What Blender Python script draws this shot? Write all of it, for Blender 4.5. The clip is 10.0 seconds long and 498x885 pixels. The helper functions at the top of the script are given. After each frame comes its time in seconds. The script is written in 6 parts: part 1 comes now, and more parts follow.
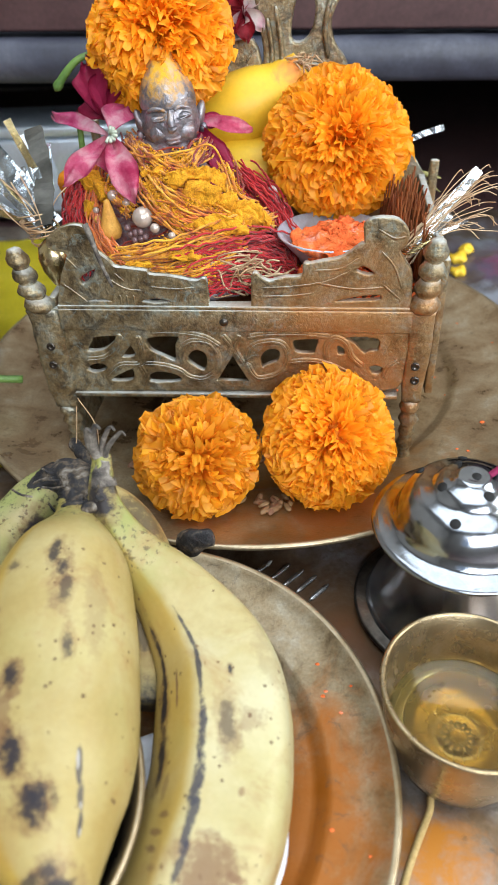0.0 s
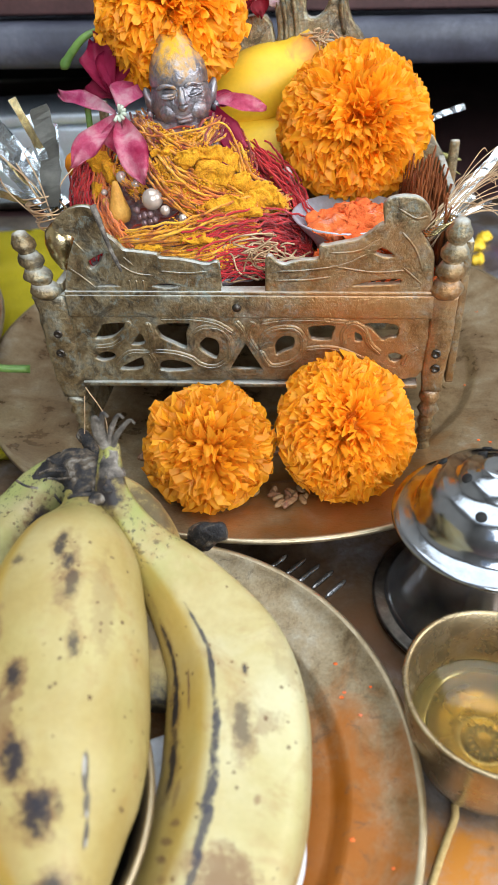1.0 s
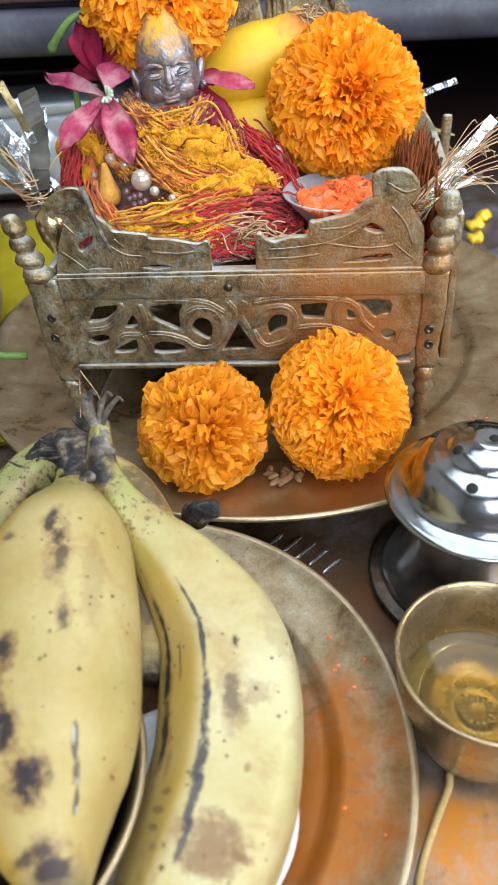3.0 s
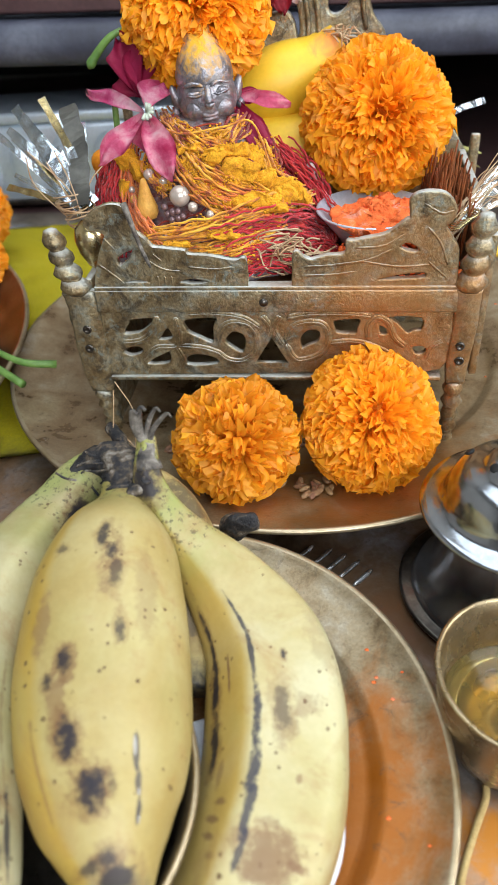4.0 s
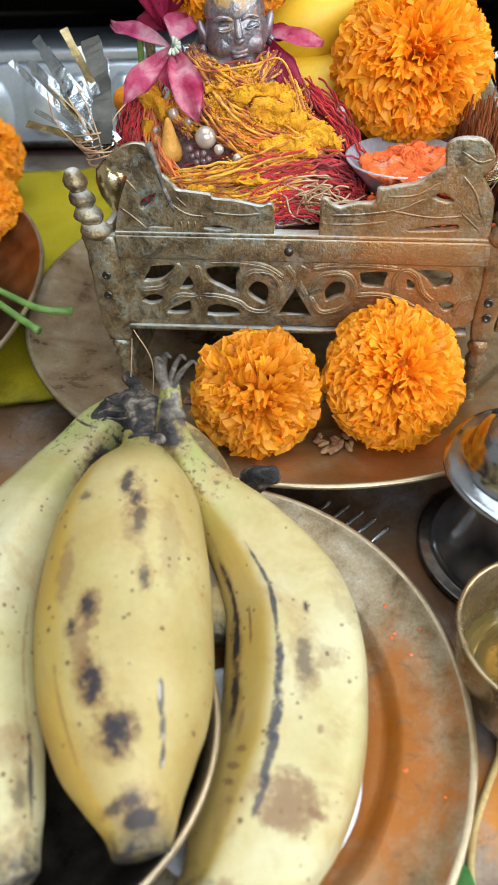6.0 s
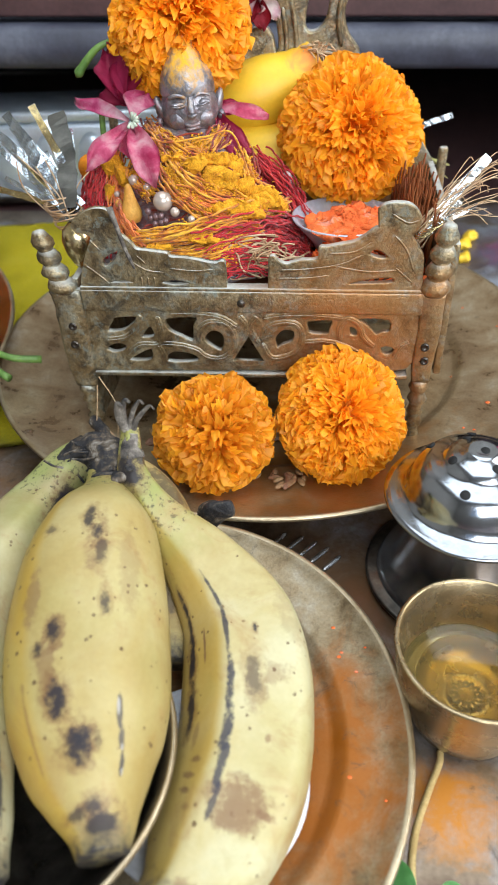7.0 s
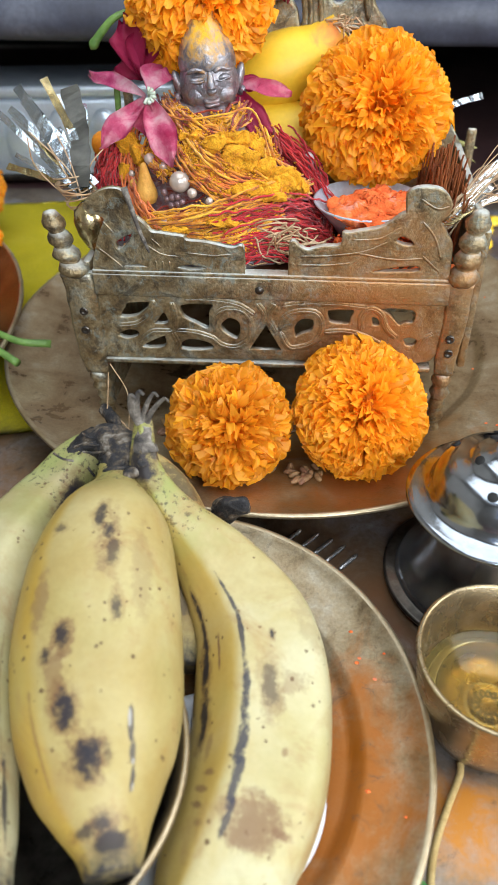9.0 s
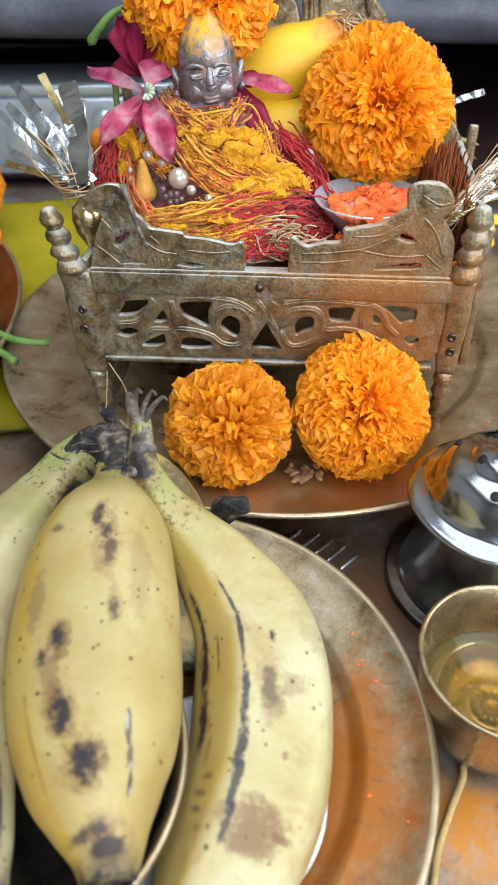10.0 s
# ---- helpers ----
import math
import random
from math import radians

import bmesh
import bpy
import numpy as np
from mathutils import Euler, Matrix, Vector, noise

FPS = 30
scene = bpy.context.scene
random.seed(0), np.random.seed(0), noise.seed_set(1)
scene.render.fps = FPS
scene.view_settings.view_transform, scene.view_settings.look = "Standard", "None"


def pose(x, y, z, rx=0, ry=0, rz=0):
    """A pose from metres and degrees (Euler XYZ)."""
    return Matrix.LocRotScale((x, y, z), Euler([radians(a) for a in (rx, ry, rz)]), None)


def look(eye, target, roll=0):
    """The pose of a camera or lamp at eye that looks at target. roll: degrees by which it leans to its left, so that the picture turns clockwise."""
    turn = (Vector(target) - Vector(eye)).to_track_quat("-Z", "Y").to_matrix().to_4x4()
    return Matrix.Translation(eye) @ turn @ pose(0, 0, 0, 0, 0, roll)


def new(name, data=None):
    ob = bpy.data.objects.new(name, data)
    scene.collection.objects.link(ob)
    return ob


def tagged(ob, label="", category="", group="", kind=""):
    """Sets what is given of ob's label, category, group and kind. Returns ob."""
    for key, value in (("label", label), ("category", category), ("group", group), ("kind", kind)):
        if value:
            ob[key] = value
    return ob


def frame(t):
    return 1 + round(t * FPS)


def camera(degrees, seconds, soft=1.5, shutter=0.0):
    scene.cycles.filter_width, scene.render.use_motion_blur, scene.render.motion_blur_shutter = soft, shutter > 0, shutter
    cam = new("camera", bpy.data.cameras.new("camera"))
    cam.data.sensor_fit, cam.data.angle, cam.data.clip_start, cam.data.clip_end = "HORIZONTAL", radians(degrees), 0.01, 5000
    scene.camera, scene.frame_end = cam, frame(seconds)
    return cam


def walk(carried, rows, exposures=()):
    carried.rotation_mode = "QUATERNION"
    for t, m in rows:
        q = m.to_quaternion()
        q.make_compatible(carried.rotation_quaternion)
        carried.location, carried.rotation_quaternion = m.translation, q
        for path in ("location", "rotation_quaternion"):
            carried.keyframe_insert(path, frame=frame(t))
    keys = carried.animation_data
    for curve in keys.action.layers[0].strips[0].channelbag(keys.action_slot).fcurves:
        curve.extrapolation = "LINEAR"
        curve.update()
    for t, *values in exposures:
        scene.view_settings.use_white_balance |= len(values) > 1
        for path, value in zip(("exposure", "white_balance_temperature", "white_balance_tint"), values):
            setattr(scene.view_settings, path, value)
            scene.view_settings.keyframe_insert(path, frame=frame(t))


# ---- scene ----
cam = camera(39.0, 10.0)
METRES, EYE, TILT, LEAN, TURN = 1.0, 0.2364, -38.0, 2.0, 0.0
ROWS = [
    (0.0, 0.0003, 0.0001, 0.0001, 0.00, 0.00, 0.00),
    (0.5, 0.0032, 0.0044, -0.0024, 0.24, 0.13, -0.31),
    (1.0, -0.0012, 0.0114, -0.0021, 0.84, -0.36, -0.00),
    (1.5, 0.0008, 0.0131, -0.0034, 1.16, -0.34, 0.72),
    (2.0, 0.0007, 0.0149, -0.0028, 1.80, -0.58, 0.27),
    (2.5, 0.0056, 0.0144, -0.0049, 1.94, -0.92, 0.58),
    (3.8, 0.0038, 0.0045, -0.0071, 1.15, -1.09, 1.71),
    (4.0, -0.0096, 0.0056, -0.0024, 1.46, -0.91, 0.36),
    (4.5, -0.0296, 0.0259, 0.0017, 2.80, -4.17, -2.46),
    (5.0, -0.0263, 0.0215, -0.0009, 3.29, -4.53, -1.95),
    (5.2, -0.0228, 0.0184, -0.0027, 3.07, -4.63, -1.44),
    (6.3, -0.0099, -0.0033, -0.0075, 1.08, -3.75, -0.82),
    (6.5, -0.0032, -0.0162, -0.0097, 0.10, -1.85, 0.83),
    (7.0, -0.0085, -0.0123, -0.0049, -0.28, -0.97, -0.24),
    (7.5, -0.0006, -0.0030, -0.0102, -1.01, -2.62, 0.38),
    (8.0, -0.0073, 0.0012, -0.0049, -0.40, -2.60, -0.24),
    (8.5, -0.0082, 0.0020, -0.0039, -0.15, -2.61, -0.64),
    (9.0, -0.0129, -0.0009, -0.0006, 0.22, -2.41, -1.29),
    (9.5, -0.0123, 0.0006, -0.0012, 0.20, -2.41, -1.27),
    (10.0, -0.0125, 0.0021, -0.0012, 0.29, -2.39, -1.24),
]
cam.data.dof.use_dof, cam.data.dof.focus_distance, cam.data.dof.aperture_fstop = True, 0.29, 20.0
walk(cam, [(t, pose(0, 0, EYE, TILT, LEAN, TURN) @ pose(METRES * x, METRES * y, METRES * z, 90 + pitch, roll, yaw)) for t, x, y, z, yaw, pitch, roll in ROWS])

# ---- light ----
world = bpy.data.worlds.new("sky")
scene.world = world
world.use_nodes = True
wn = world.node_tree.nodes
sky = wn.new("ShaderNodeTexSky")
sky.sky_type, sky.sun_disc = "NISHITA", False
sky.sun_elevation, sky.sun_rotation = radians(40), radians(150)
wn["Background"].inputs["Strength"].default_value = 0.1
world.node_tree.links.new(sky.outputs[0], wn["Background"].inputs["Color"])


def area(name, place, target, sx, sy, watts, colour):
    lamp = bpy.data.lights.new(name, "AREA")
    lamp.shape, lamp.size, lamp.size_y, lamp.energy, lamp.color = "RECTANGLE", sx, sy, watts, colour
    ob = new(name, lamp)
    ob.matrix_world = look(place, target)
    return ob


# Unseen area lamps, added as soft light from above, behind and the right.
area("overhead_fill_light", (0.15, 0.1, 2.12), (0.15, 0.1, 0.0), 2.0, 1.9, 40.0, (0.87, 0.95, 1.0))
area("window_light", (0.55, -1.44, 1.05), (0.0, 0.2, 0.2), 1.5, 1.1, 42.0, (0.90, 0.96, 1.0))
area("side_fill_light", (1.44, 0.05, 0.85), (0.0, 0.2, 0.1), 0.9, 0.9, 18.0, (0.97, 0.99, 1.0))


# ---- materials ----
def ramp(nt, fac, stops):
    r = nt.nodes.new("ShaderNodeValToRGB")
    while len(r.color_ramp.elements) < len(stops):
        r.color_ramp.elements.new(0.5)
    for e, (p, c) in zip(r.color_ramp.elements, stops):
        e.position, e.color = p, (*c, 1)
    nt.links.new(fac, r.inputs[0])
    return r.outputs[0]


def noise_tex(nt, scale, detail=4, rough=0.6, coords="Object", distort=0.0):
    co = nt.nodes.new("ShaderNodeTexCoord")
    n = nt.nodes.new("ShaderNodeTexNoise")
    n.inputs["Scale"].default_value, n.inputs["Detail"].default_value = scale, detail
    n.inputs["Roughness"].default_value, n.inputs["Distortion"].default_value = rough, distort
    nt.links.new(co.outputs[coords], n.inputs["Vector"])
    return n.outputs["Fac"]


def math_node(nt, op, a, b, clamp=False):
    m = nt.nodes.new("ShaderNodeMath")
    m.operation, m.use_clamp = op, clamp
    for k, v in enumerate((a, b)):
        if isinstance(v, (int, float)):
            m.inputs[k].default_value = v
        else:
            nt.links.new(v, m.inputs[k])
    return m.outputs[0]


def mix_colour(nt, fac, a, b, blend="MIX"):
    m = nt.nodes.new("ShaderNodeMix")
    m.data_type, m.blend_type = "RGBA", blend
    for k, v in ((0, fac), (6, a), (7, b)):
        if isinstance(v, tuple):
            m.inputs[k].default_value = (*v, 1)
        elif isinstance(v, (int, float)):
            m.inputs[k].default_value = v
        else:
            nt.links.new(v, m.inputs[k])
    return m.outputs[2]


def material(name, stops, scale=60.0, rough=0.5, metal=0.0, bump=0.15, bump_scale=400.0, spread=0.15, coat=0.0,
             fine=0.25, hue=0.0, translucent=0.0, sheen=0.0):
    """Two scales of variation: broad patches by stops, fine grain by bump_scale."""
    m = bpy.data.materials.new(name)
    m.use_nodes = True
    nt = m.node_tree
    p = nt.nodes["Principled BSDF"]
    broad = noise_tex(nt, scale, 5, 0.62, distort=0.3)
    grain = noise_tex(nt, bump_scale, 3, 0.6)
    col = ramp(nt, broad, stops)
    col = mix_colour(nt, fine, col, ramp(nt, grain, [(0.3, (0.25, 0.25, 0.25)), (0.7, (1, 1, 1))]), "MULTIPLY")
    if hue:
        info = nt.nodes.new("ShaderNodeObjectInfo")
        hsv = nt.nodes.new("ShaderNodeHueSaturation")
        nt.links.new(math_node(nt, "ADD", math_node(nt, "MULTIPLY", info.outputs["Random"], hue), 0.5 - hue / 2), hsv.inputs["Hue"])
        nt.links.new(math_node(nt, "ADD", math_node(nt, "MULTIPLY", info.outputs["Random"], 0.3), 0.8), hsv.inputs["Value"])
        nt.links.new(col, hsv.inputs["Color"])
        col = hsv.outputs[0]
    nt.links.new(col, p.inputs["Base Color"])
    p.inputs["Metallic"].default_value = metal
    nt.links.new(math_node(nt, "ADD", math_node(nt, "MULTIPLY", broad, spread * 2), rough - spread), p.inputs["Roughness"])
    p.inputs["Coat Weight"].default_value = coat
    p.inputs["Sheen Weight"].default_value = sheen
    if bump:
        b = nt.nodes.new("ShaderNodeBump")
        b.inputs["Strength"].default_value, b.inputs["Distance"].default_value = bump, 0.0006
        both = math_node(nt, "ADD", grain, math_node(nt, "MULTIPLY", broad, 1.5))
        nt.links.new(both, b.inputs["Height"])
        nt.links.new(b.outputs[0], p.inputs["Normal"])
    if translucent:
        tr = nt.nodes.new("ShaderNodeBsdfTranslucent")
        mx = nt.nodes.new("ShaderNodeMixShader")
        mx.inputs[0].default_value = translucent
        nt.links.new(col, tr.inputs[0])
        nt.links.new(p.outputs[0], mx.inputs[1])
        nt.links.new(tr.outputs[0], mx.inputs[2])
        nt.links.new(mx.outputs[0], nt.nodes["Material Output"].inputs[0])
    return m


def stain(m, where, radius, colour, metal=0.0, rough=0.8, scale=90.0, amount=1.0):
    """A ragged-edged patch of colour, such as a powder stain, round a place of the object's own space."""
    nt = m.node_tree
    p = nt.nodes["Principled BSDF"]
    co = nt.nodes.new("ShaderNodeTexCoord")
    d = nt.nodes.new("ShaderNodeVectorMath")
    d.operation = "DISTANCE"
    d.inputs[1].default_value = where
    nt.links.new(co.outputs["Object"], d.inputs[0])
    near = math_node(nt, "SUBTRACT", 1.0, math_node(nt, "DIVIDE", d.outputs["Value"], radius))
    n = noise_tex(nt, scale, 6, 0.7, distort=0.6)
    k = math_node(nt, "MULTIPLY", math_node(nt, "ADD", near, math_node(nt, "MULTIPLY", math_node(nt, "SUBTRACT", n, 0.55), 2.0)), 1.5, True)
    k = math_node(nt, "MULTIPLY", k, amount, True)
    old = p.inputs["Base Color"].links[0].from_socket
    nt.links.new(mix_colour(nt, k, old, colour), p.inputs["Base Color"])
    for socket, value in (("Metallic", metal), ("Roughness", rough)):
        if p.inputs[socket].links:
            was = p.inputs[socket].links[0].from_socket
        else:
            was = p.inputs[socket].default_value
        keep = math_node(nt, "MULTIPLY", math_node(nt, "SUBTRACT", 1.0, k), was)
        nt.links.new(math_node(nt, "ADD", keep, math_node(nt, "MULTIPLY", k, value)), p.inputs[socket])
    return m


def grime(m, scale, edge, colour, amount, rough=0.6):
    """Ragged patches of old dirt that dull the metal."""
    nt = m.node_tree
    p = nt.nodes["Principled BSDF"]
    n = noise_tex(nt, scale, 7, 0.72, distort=0.9)
    k = math_node(nt, "MULTIPLY", math_node(nt, "MULTIPLY", math_node(nt, "SUBTRACT", n, edge), 9.0, True), amount, True)
    nt.links.new(mix_colour(nt, k, p.inputs["Base Color"].links[0].from_socket, colour), p.inputs["Base Color"])
    was = p.inputs["Roughness"].links[0].from_socket
    keep = math_node(nt, "MULTIPLY", math_node(nt, "SUBTRACT", 1.0, k), was)
    nt.links.new(math_node(nt, "ADD", keep, math_node(nt, "MULTIPLY", k, rough)), p.inputs["Roughness"])
    return m


def dust_toplight(m, colour, amount=0.7):
    """Pale dust and oxide, and painted top light, on the faces that look up."""
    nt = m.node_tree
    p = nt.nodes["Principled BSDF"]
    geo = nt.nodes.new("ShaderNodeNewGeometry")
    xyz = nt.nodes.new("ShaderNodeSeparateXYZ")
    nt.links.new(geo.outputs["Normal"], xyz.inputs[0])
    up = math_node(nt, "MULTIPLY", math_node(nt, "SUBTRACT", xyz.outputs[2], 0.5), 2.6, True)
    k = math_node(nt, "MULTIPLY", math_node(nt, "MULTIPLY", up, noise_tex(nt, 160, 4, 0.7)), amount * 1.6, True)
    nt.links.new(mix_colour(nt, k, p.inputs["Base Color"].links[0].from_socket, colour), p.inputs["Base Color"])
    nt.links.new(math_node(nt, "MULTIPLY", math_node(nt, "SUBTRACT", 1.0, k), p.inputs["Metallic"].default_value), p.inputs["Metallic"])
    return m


BRASS_OLD = material("aged_brass", [(0.28, (0.06, 0.045, 0.028)), (0.42, (0.28, 0.20, 0.10)), (0.55, (0.42, 0.34, 0.20)), (0.66, (0.44, 0.43, 0.34))],
                     90, 0.40, 0.65, 0.8, 700, 0.12, fine=0.6)
BRASS_OLD = grime(BRASS_OLD, 85, 0.50, (0.05, 0.039, 0.028), 0.72)
BRASS_OLD = grime(BRASS_OLD, 210, 0.54, (0.27, 0.32, 0.29), 0.7, 0.7)
BRASS_OLD = dust_toplight(BRASS_OLD, (0.55, 0.57, 0.54), 0.95)
BRASS_OLD = stain(BRASS_OLD, (0.040, 0.0, 0.075), 0.065, (0.42, 0.19, 0.055), 0.55, 0.42, 60, 0.75)
BRASS_PLATE = material("brass_plate", [(0.28, (0.16, 0.09, 0.04)), (0.45, (0.36, 0.25, 0.135)), (0.58, (0.46, 0.35, 0.21)), (0.72, (0.56, 0.48, 0.35))], 48, 0.3, 0.52, 0.2, 900, 0.1, fine=0.35)
# Orange reflection at the plate's front, put into the brass colour.
BRASS_PLATE = stain(BRASS_PLATE, (0.03, -0.13, 0.01), 0.09, (0.45, 0.2, 0.05), 0.75, 0.36, 60, 0.8)
COPPER_PLATE = material("stained_plate", [(0.28, (0.13, 0.085, 0.045)), (0.42, (0.31, 0.23, 0.13)), (0.55, (0.41, 0.33, 0.21)), (0.7, (0.50, 0.44, 0.33))], 75, 0.4, 0.72, 0.15, 900, 0.1, fine=0.35)
COPPER_PLATE = stain(COPPER_PLATE, (0.058, -0.014, 0.012), 0.06, (0.38, 0.115, 0.006), 0.4, 0.4, 45, 0.9)
DARK_COPPER = material("dark_copper", [(0.25, (0.09, 0.04, 0.02)), (0.5, (0.18, 0.085, 0.04)), (0.75, (0.3, 0.19, 0.1))], 40, 0.34, 0.85, 0.12, 900, 0.1, fine=0.35)
BRASS_PLATE = grime(BRASS_PLATE, 120, 0.58, (0.1, 0.065, 0.035), 0.45, 0.55)
COPPER_PLATE = grime(COPPER_PLATE, 160, 0.57, (0.1, 0.08, 0.06), 0.5, 0.55)
BRASS_CUP = material("brass_cup", [(0.3, (0.36, 0.27, 0.15)), (0.6, (0.52, 0.41, 0.25)), (0.8, (0.6, 0.52, 0.38))], 60, 0.27, 0.9, 0.08, 900, 0.08, fine=0.2)
BRASS_CUP = grime(BRASS_CUP, 150, 0.6, (0.13, 0.1, 0.07), 0.4, 0.5)
STEEL = material("stainless_steel", [(0.3, (0.27, 0.29, 0.32)), (0.7, (0.46, 0.49, 0.53))], 50, 0.17, 1.0, 0.10, 260, 0.06, fine=0.15)
STEEL = grime(STEEL, 130, 0.60, (0.10, 0.085, 0.075), 0.6, 0.45)
TRAY_RIB = material("bright_tray_rib", [(0.3, (0.22, 0.19, 0.16)), (0.6, (0.5, 0.5, 0.5)), (0.8, (0.62, 0.64, 0.66))], 140, 0.26, 0.9, 0.3, 600, 0.1, fine=0.3)
# Paler, bluer steel for the holder's body: its sky reflection is painted in.
STEEL_PALE = material("pale_blue_steel", [(0.3, (0.38, 0.42, 0.48)), (0.7, (0.68, 0.73, 0.80))], 60, 0.22, 0.95, 0.1, 300, 0.1, fine=0.15)
STEEL_DULL = material("dull_steel", [(0.3, (0.58, 0.68, 0.80)), (0.7, (0.74, 0.84, 0.95))], 30, 0.32, 0.5, 0.1, 500, 0.1)
STEEL_DARK = material("sooty_steel", [(0.3, (0.05, 0.045, 0.04)), (0.6, (0.16, 0.14, 0.12)), (0.8, (0.3, 0.28, 0.25))], 70, 0.3, 0.9, 0.1, 600, 0.1)
TRAY = material("tray_metal", [(0.3, (0.12, 0.075, 0.045)), (0.48, (0.27, 0.20, 0.14)), (0.6, (0.36, 0.34, 0.33)), (0.72, (0.5, 0.54, 0.6))], 26, 0.34, 0.75, 0.12, 500, 0.12, fine=0.3)
TRAY = stain(TRAY, (0.050, 0.092, 0.0), 0.021, (0.50, 0.19, 0.012), 0.3, 0.45, 60, 0.95)
# Dark brown patch on the tray between the plates.
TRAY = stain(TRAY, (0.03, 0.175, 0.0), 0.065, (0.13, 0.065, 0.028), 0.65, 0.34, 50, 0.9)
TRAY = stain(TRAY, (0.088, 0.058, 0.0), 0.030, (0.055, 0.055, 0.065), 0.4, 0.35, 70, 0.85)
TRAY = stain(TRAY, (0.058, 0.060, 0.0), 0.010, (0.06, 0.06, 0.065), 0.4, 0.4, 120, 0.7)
TRAY = stain(TRAY, (-0.17, 0.22, 0.0), 0.09, (0.3, 0.15, 0.06), 0.5, 0.5, 35, 0.8)
TRAY = stain(TRAY, (0.23, 0.50, 0.0), 0.13, (0.13, 0.12, 0.2), 0.3, 0.3, 24, 0.8)
TRAY = stain(TRAY, (0.20, 0.52, 0.0), 0.035, (0.22, 0.06, 0.12), 0.2, 0.4, 60, 0.8)
TRAY = stain(TRAY, (0.172, 0.47, 0.0), 0.025, (0.5, 0.55, 0.62), 0.5, 0.3, 60, 0.8)
TRAY = grime(TRAY, 90, 0.56, (0.06, 0.05, 0.045), 0.55, 0.5)
MARIGOLD = material("marigold_petal", [(0.3, (1.0, 0.40, 0.012)), (0.7, (1.0, 0.50, 0.03))], 150, 0.5, 0, 0.1, 900, 0.05, fine=0.05, hue=0.015, translucent=0.42)
MARIGOLD_CORE = material("marigold_core", [(0.3, (0.75, 0.22, 0.004)), (0.7, (0.95, 0.33, 0.008))], 300, 0.7, 0, 0.4, 900)
PINK = material("oleander_petal", [(0.30, (0.60, 0.04, 0.16)), (0.46, (0.78, 0.16, 0.32)), (0.60, (0.9, 0.48, 0.58)), (0.72, (0.95, 0.75, 0.78))], 95, 0.5, 0, 0.2, 500, 0.05, fine=0.1, hue=0.02, translucent=0.25)
PINK_DEEP = material("deep_pink_petal", [(0.3, (0.34, 0.012, 0.06)), (0.7, (0.55, 0.05, 0.15))], 90, 0.5, 0, 0.2, 500, 0.05, fine=0.1, translucent=0.25)
GREEN = material("green_stem", [(0.3, (0.07, 0.16, 0.03)), (0.7, (0.18, 0.32, 0.07))], 120, 0.5, 0, 0.2, 600)
GREEN_LEAF = material("green_leaf", [(0.3, (0.12, 0.4, 0.1)), (0.7, (0.26, 0.62, 0.22))], 90, 0.5, 0, 0.3, 500, translucent=0.2)
DRY_LEAF = material("dry_leaf", [(0.3, (0.25, 0.24, 0.06)), (0.7, (0.45, 0.42, 0.16))], 90, 0.6, 0, 0.3, 500)
TURMERIC = material("turmeric_powder", [(0.28, (0.5, 0.13, 0.01)), (0.40, (0.82, 0.36, 0.012)), (0.65, (0.95, 0.47, 0.018))], 180, 0.95, 0, 1.0, 1500, 0.03, fine=0.5)
THREAD_YELLOW = material("turmeric_thread", [(0.36, (0.30, 0.04, 0.010)), (0.47, (0.70, 0.25, 0.016)), (0.60, (0.92, 0.48, 0.035))], 130, 0.9, 0, 0.6, 1800, 0.03, fine=0.35, sheen=0.3)
THREAD_RED = material("red_thread", [(0.3, (0.26, 0.003, 0.008)), (0.5, (0.52, 0.008, 0.016)), (0.7, (0.66, 0.05, 0.03))], 110, 0.9, 0, 0.6, 1800, 0.03, fine=0.35, sheen=0.3)
SINDOOR = material("vermilion_powder", [(0.3, (0.9, 0.12, 0.02)), (0.55, (1.0, 0.22, 0.05)), (0.72, (0.95, 0.5, 0.42))], 120, 0.95, 0, 1.0, 1300, 0.03, fine=0.3)
PEARL = material("pearl_bead", [(0.3, (0.42, 0.33, 0.27)), (0.7, (0.62, 0.53, 0.46))], 90, 0.22, 0.35, 0.02, 500, 0.04, coat=0.6, fine=0.1)
BEAD_YELLOW = material("yellow_bead", [(0.3, (0.6, 0.26, 0.03)), (0.7, (0.8, 0.45, 0.1))], 150, 0.7, 0, 0.5, 900)
SHADE_BEAD = material("shade_bead", [(0.3, (0.12, 0.06, 0.07)), (0.7, (0.3, 0.2, 0.2))], 150, 0.25, 0.3, 0.05, 900)
FOIL = material("silver_foil", [(0.3, (0.68, 0.74, 0.78)), (0.7, (0.9, 0.94, 0.96))], 80, 0.2, 1.0, 0.3, 250, 0.1, fine=0.1)
FOIL_DARK = material("tarnished_foil", [(0.3, (0.10, 0.10, 0.09)), (0.7, (0.24, 0.23, 0.20))], 80, 0.4, 0.6, 0.3, 250, 0.1, fine=0.2)
FOIL_GOLD = material("gold_foil", [(0.3, (0.55, 0.42, 0.18)), (0.7, (0.8, 0.7, 0.45))], 80, 0.25, 1.0, 0.3, 250, 0.1, fine=0.1)
FIBRE = material("straw_fibre", [(0.3, (0.40, 0.20, 0.08)), (0.7, (0.70, 0.55, 0.36))], 150, 0.5, 0.3, 0.2, 900)
YELLOW_SKIN = material("ripe_yellow_skin", [(0.3, (0.78, 0.46, 0.02)), (0.6, (0.88, 0.6, 0.04)), (0.8, (0.9, 0.66, 0.1))], 30, 0.5, 0, 0.12, 500, 0.06, fine=0.1)
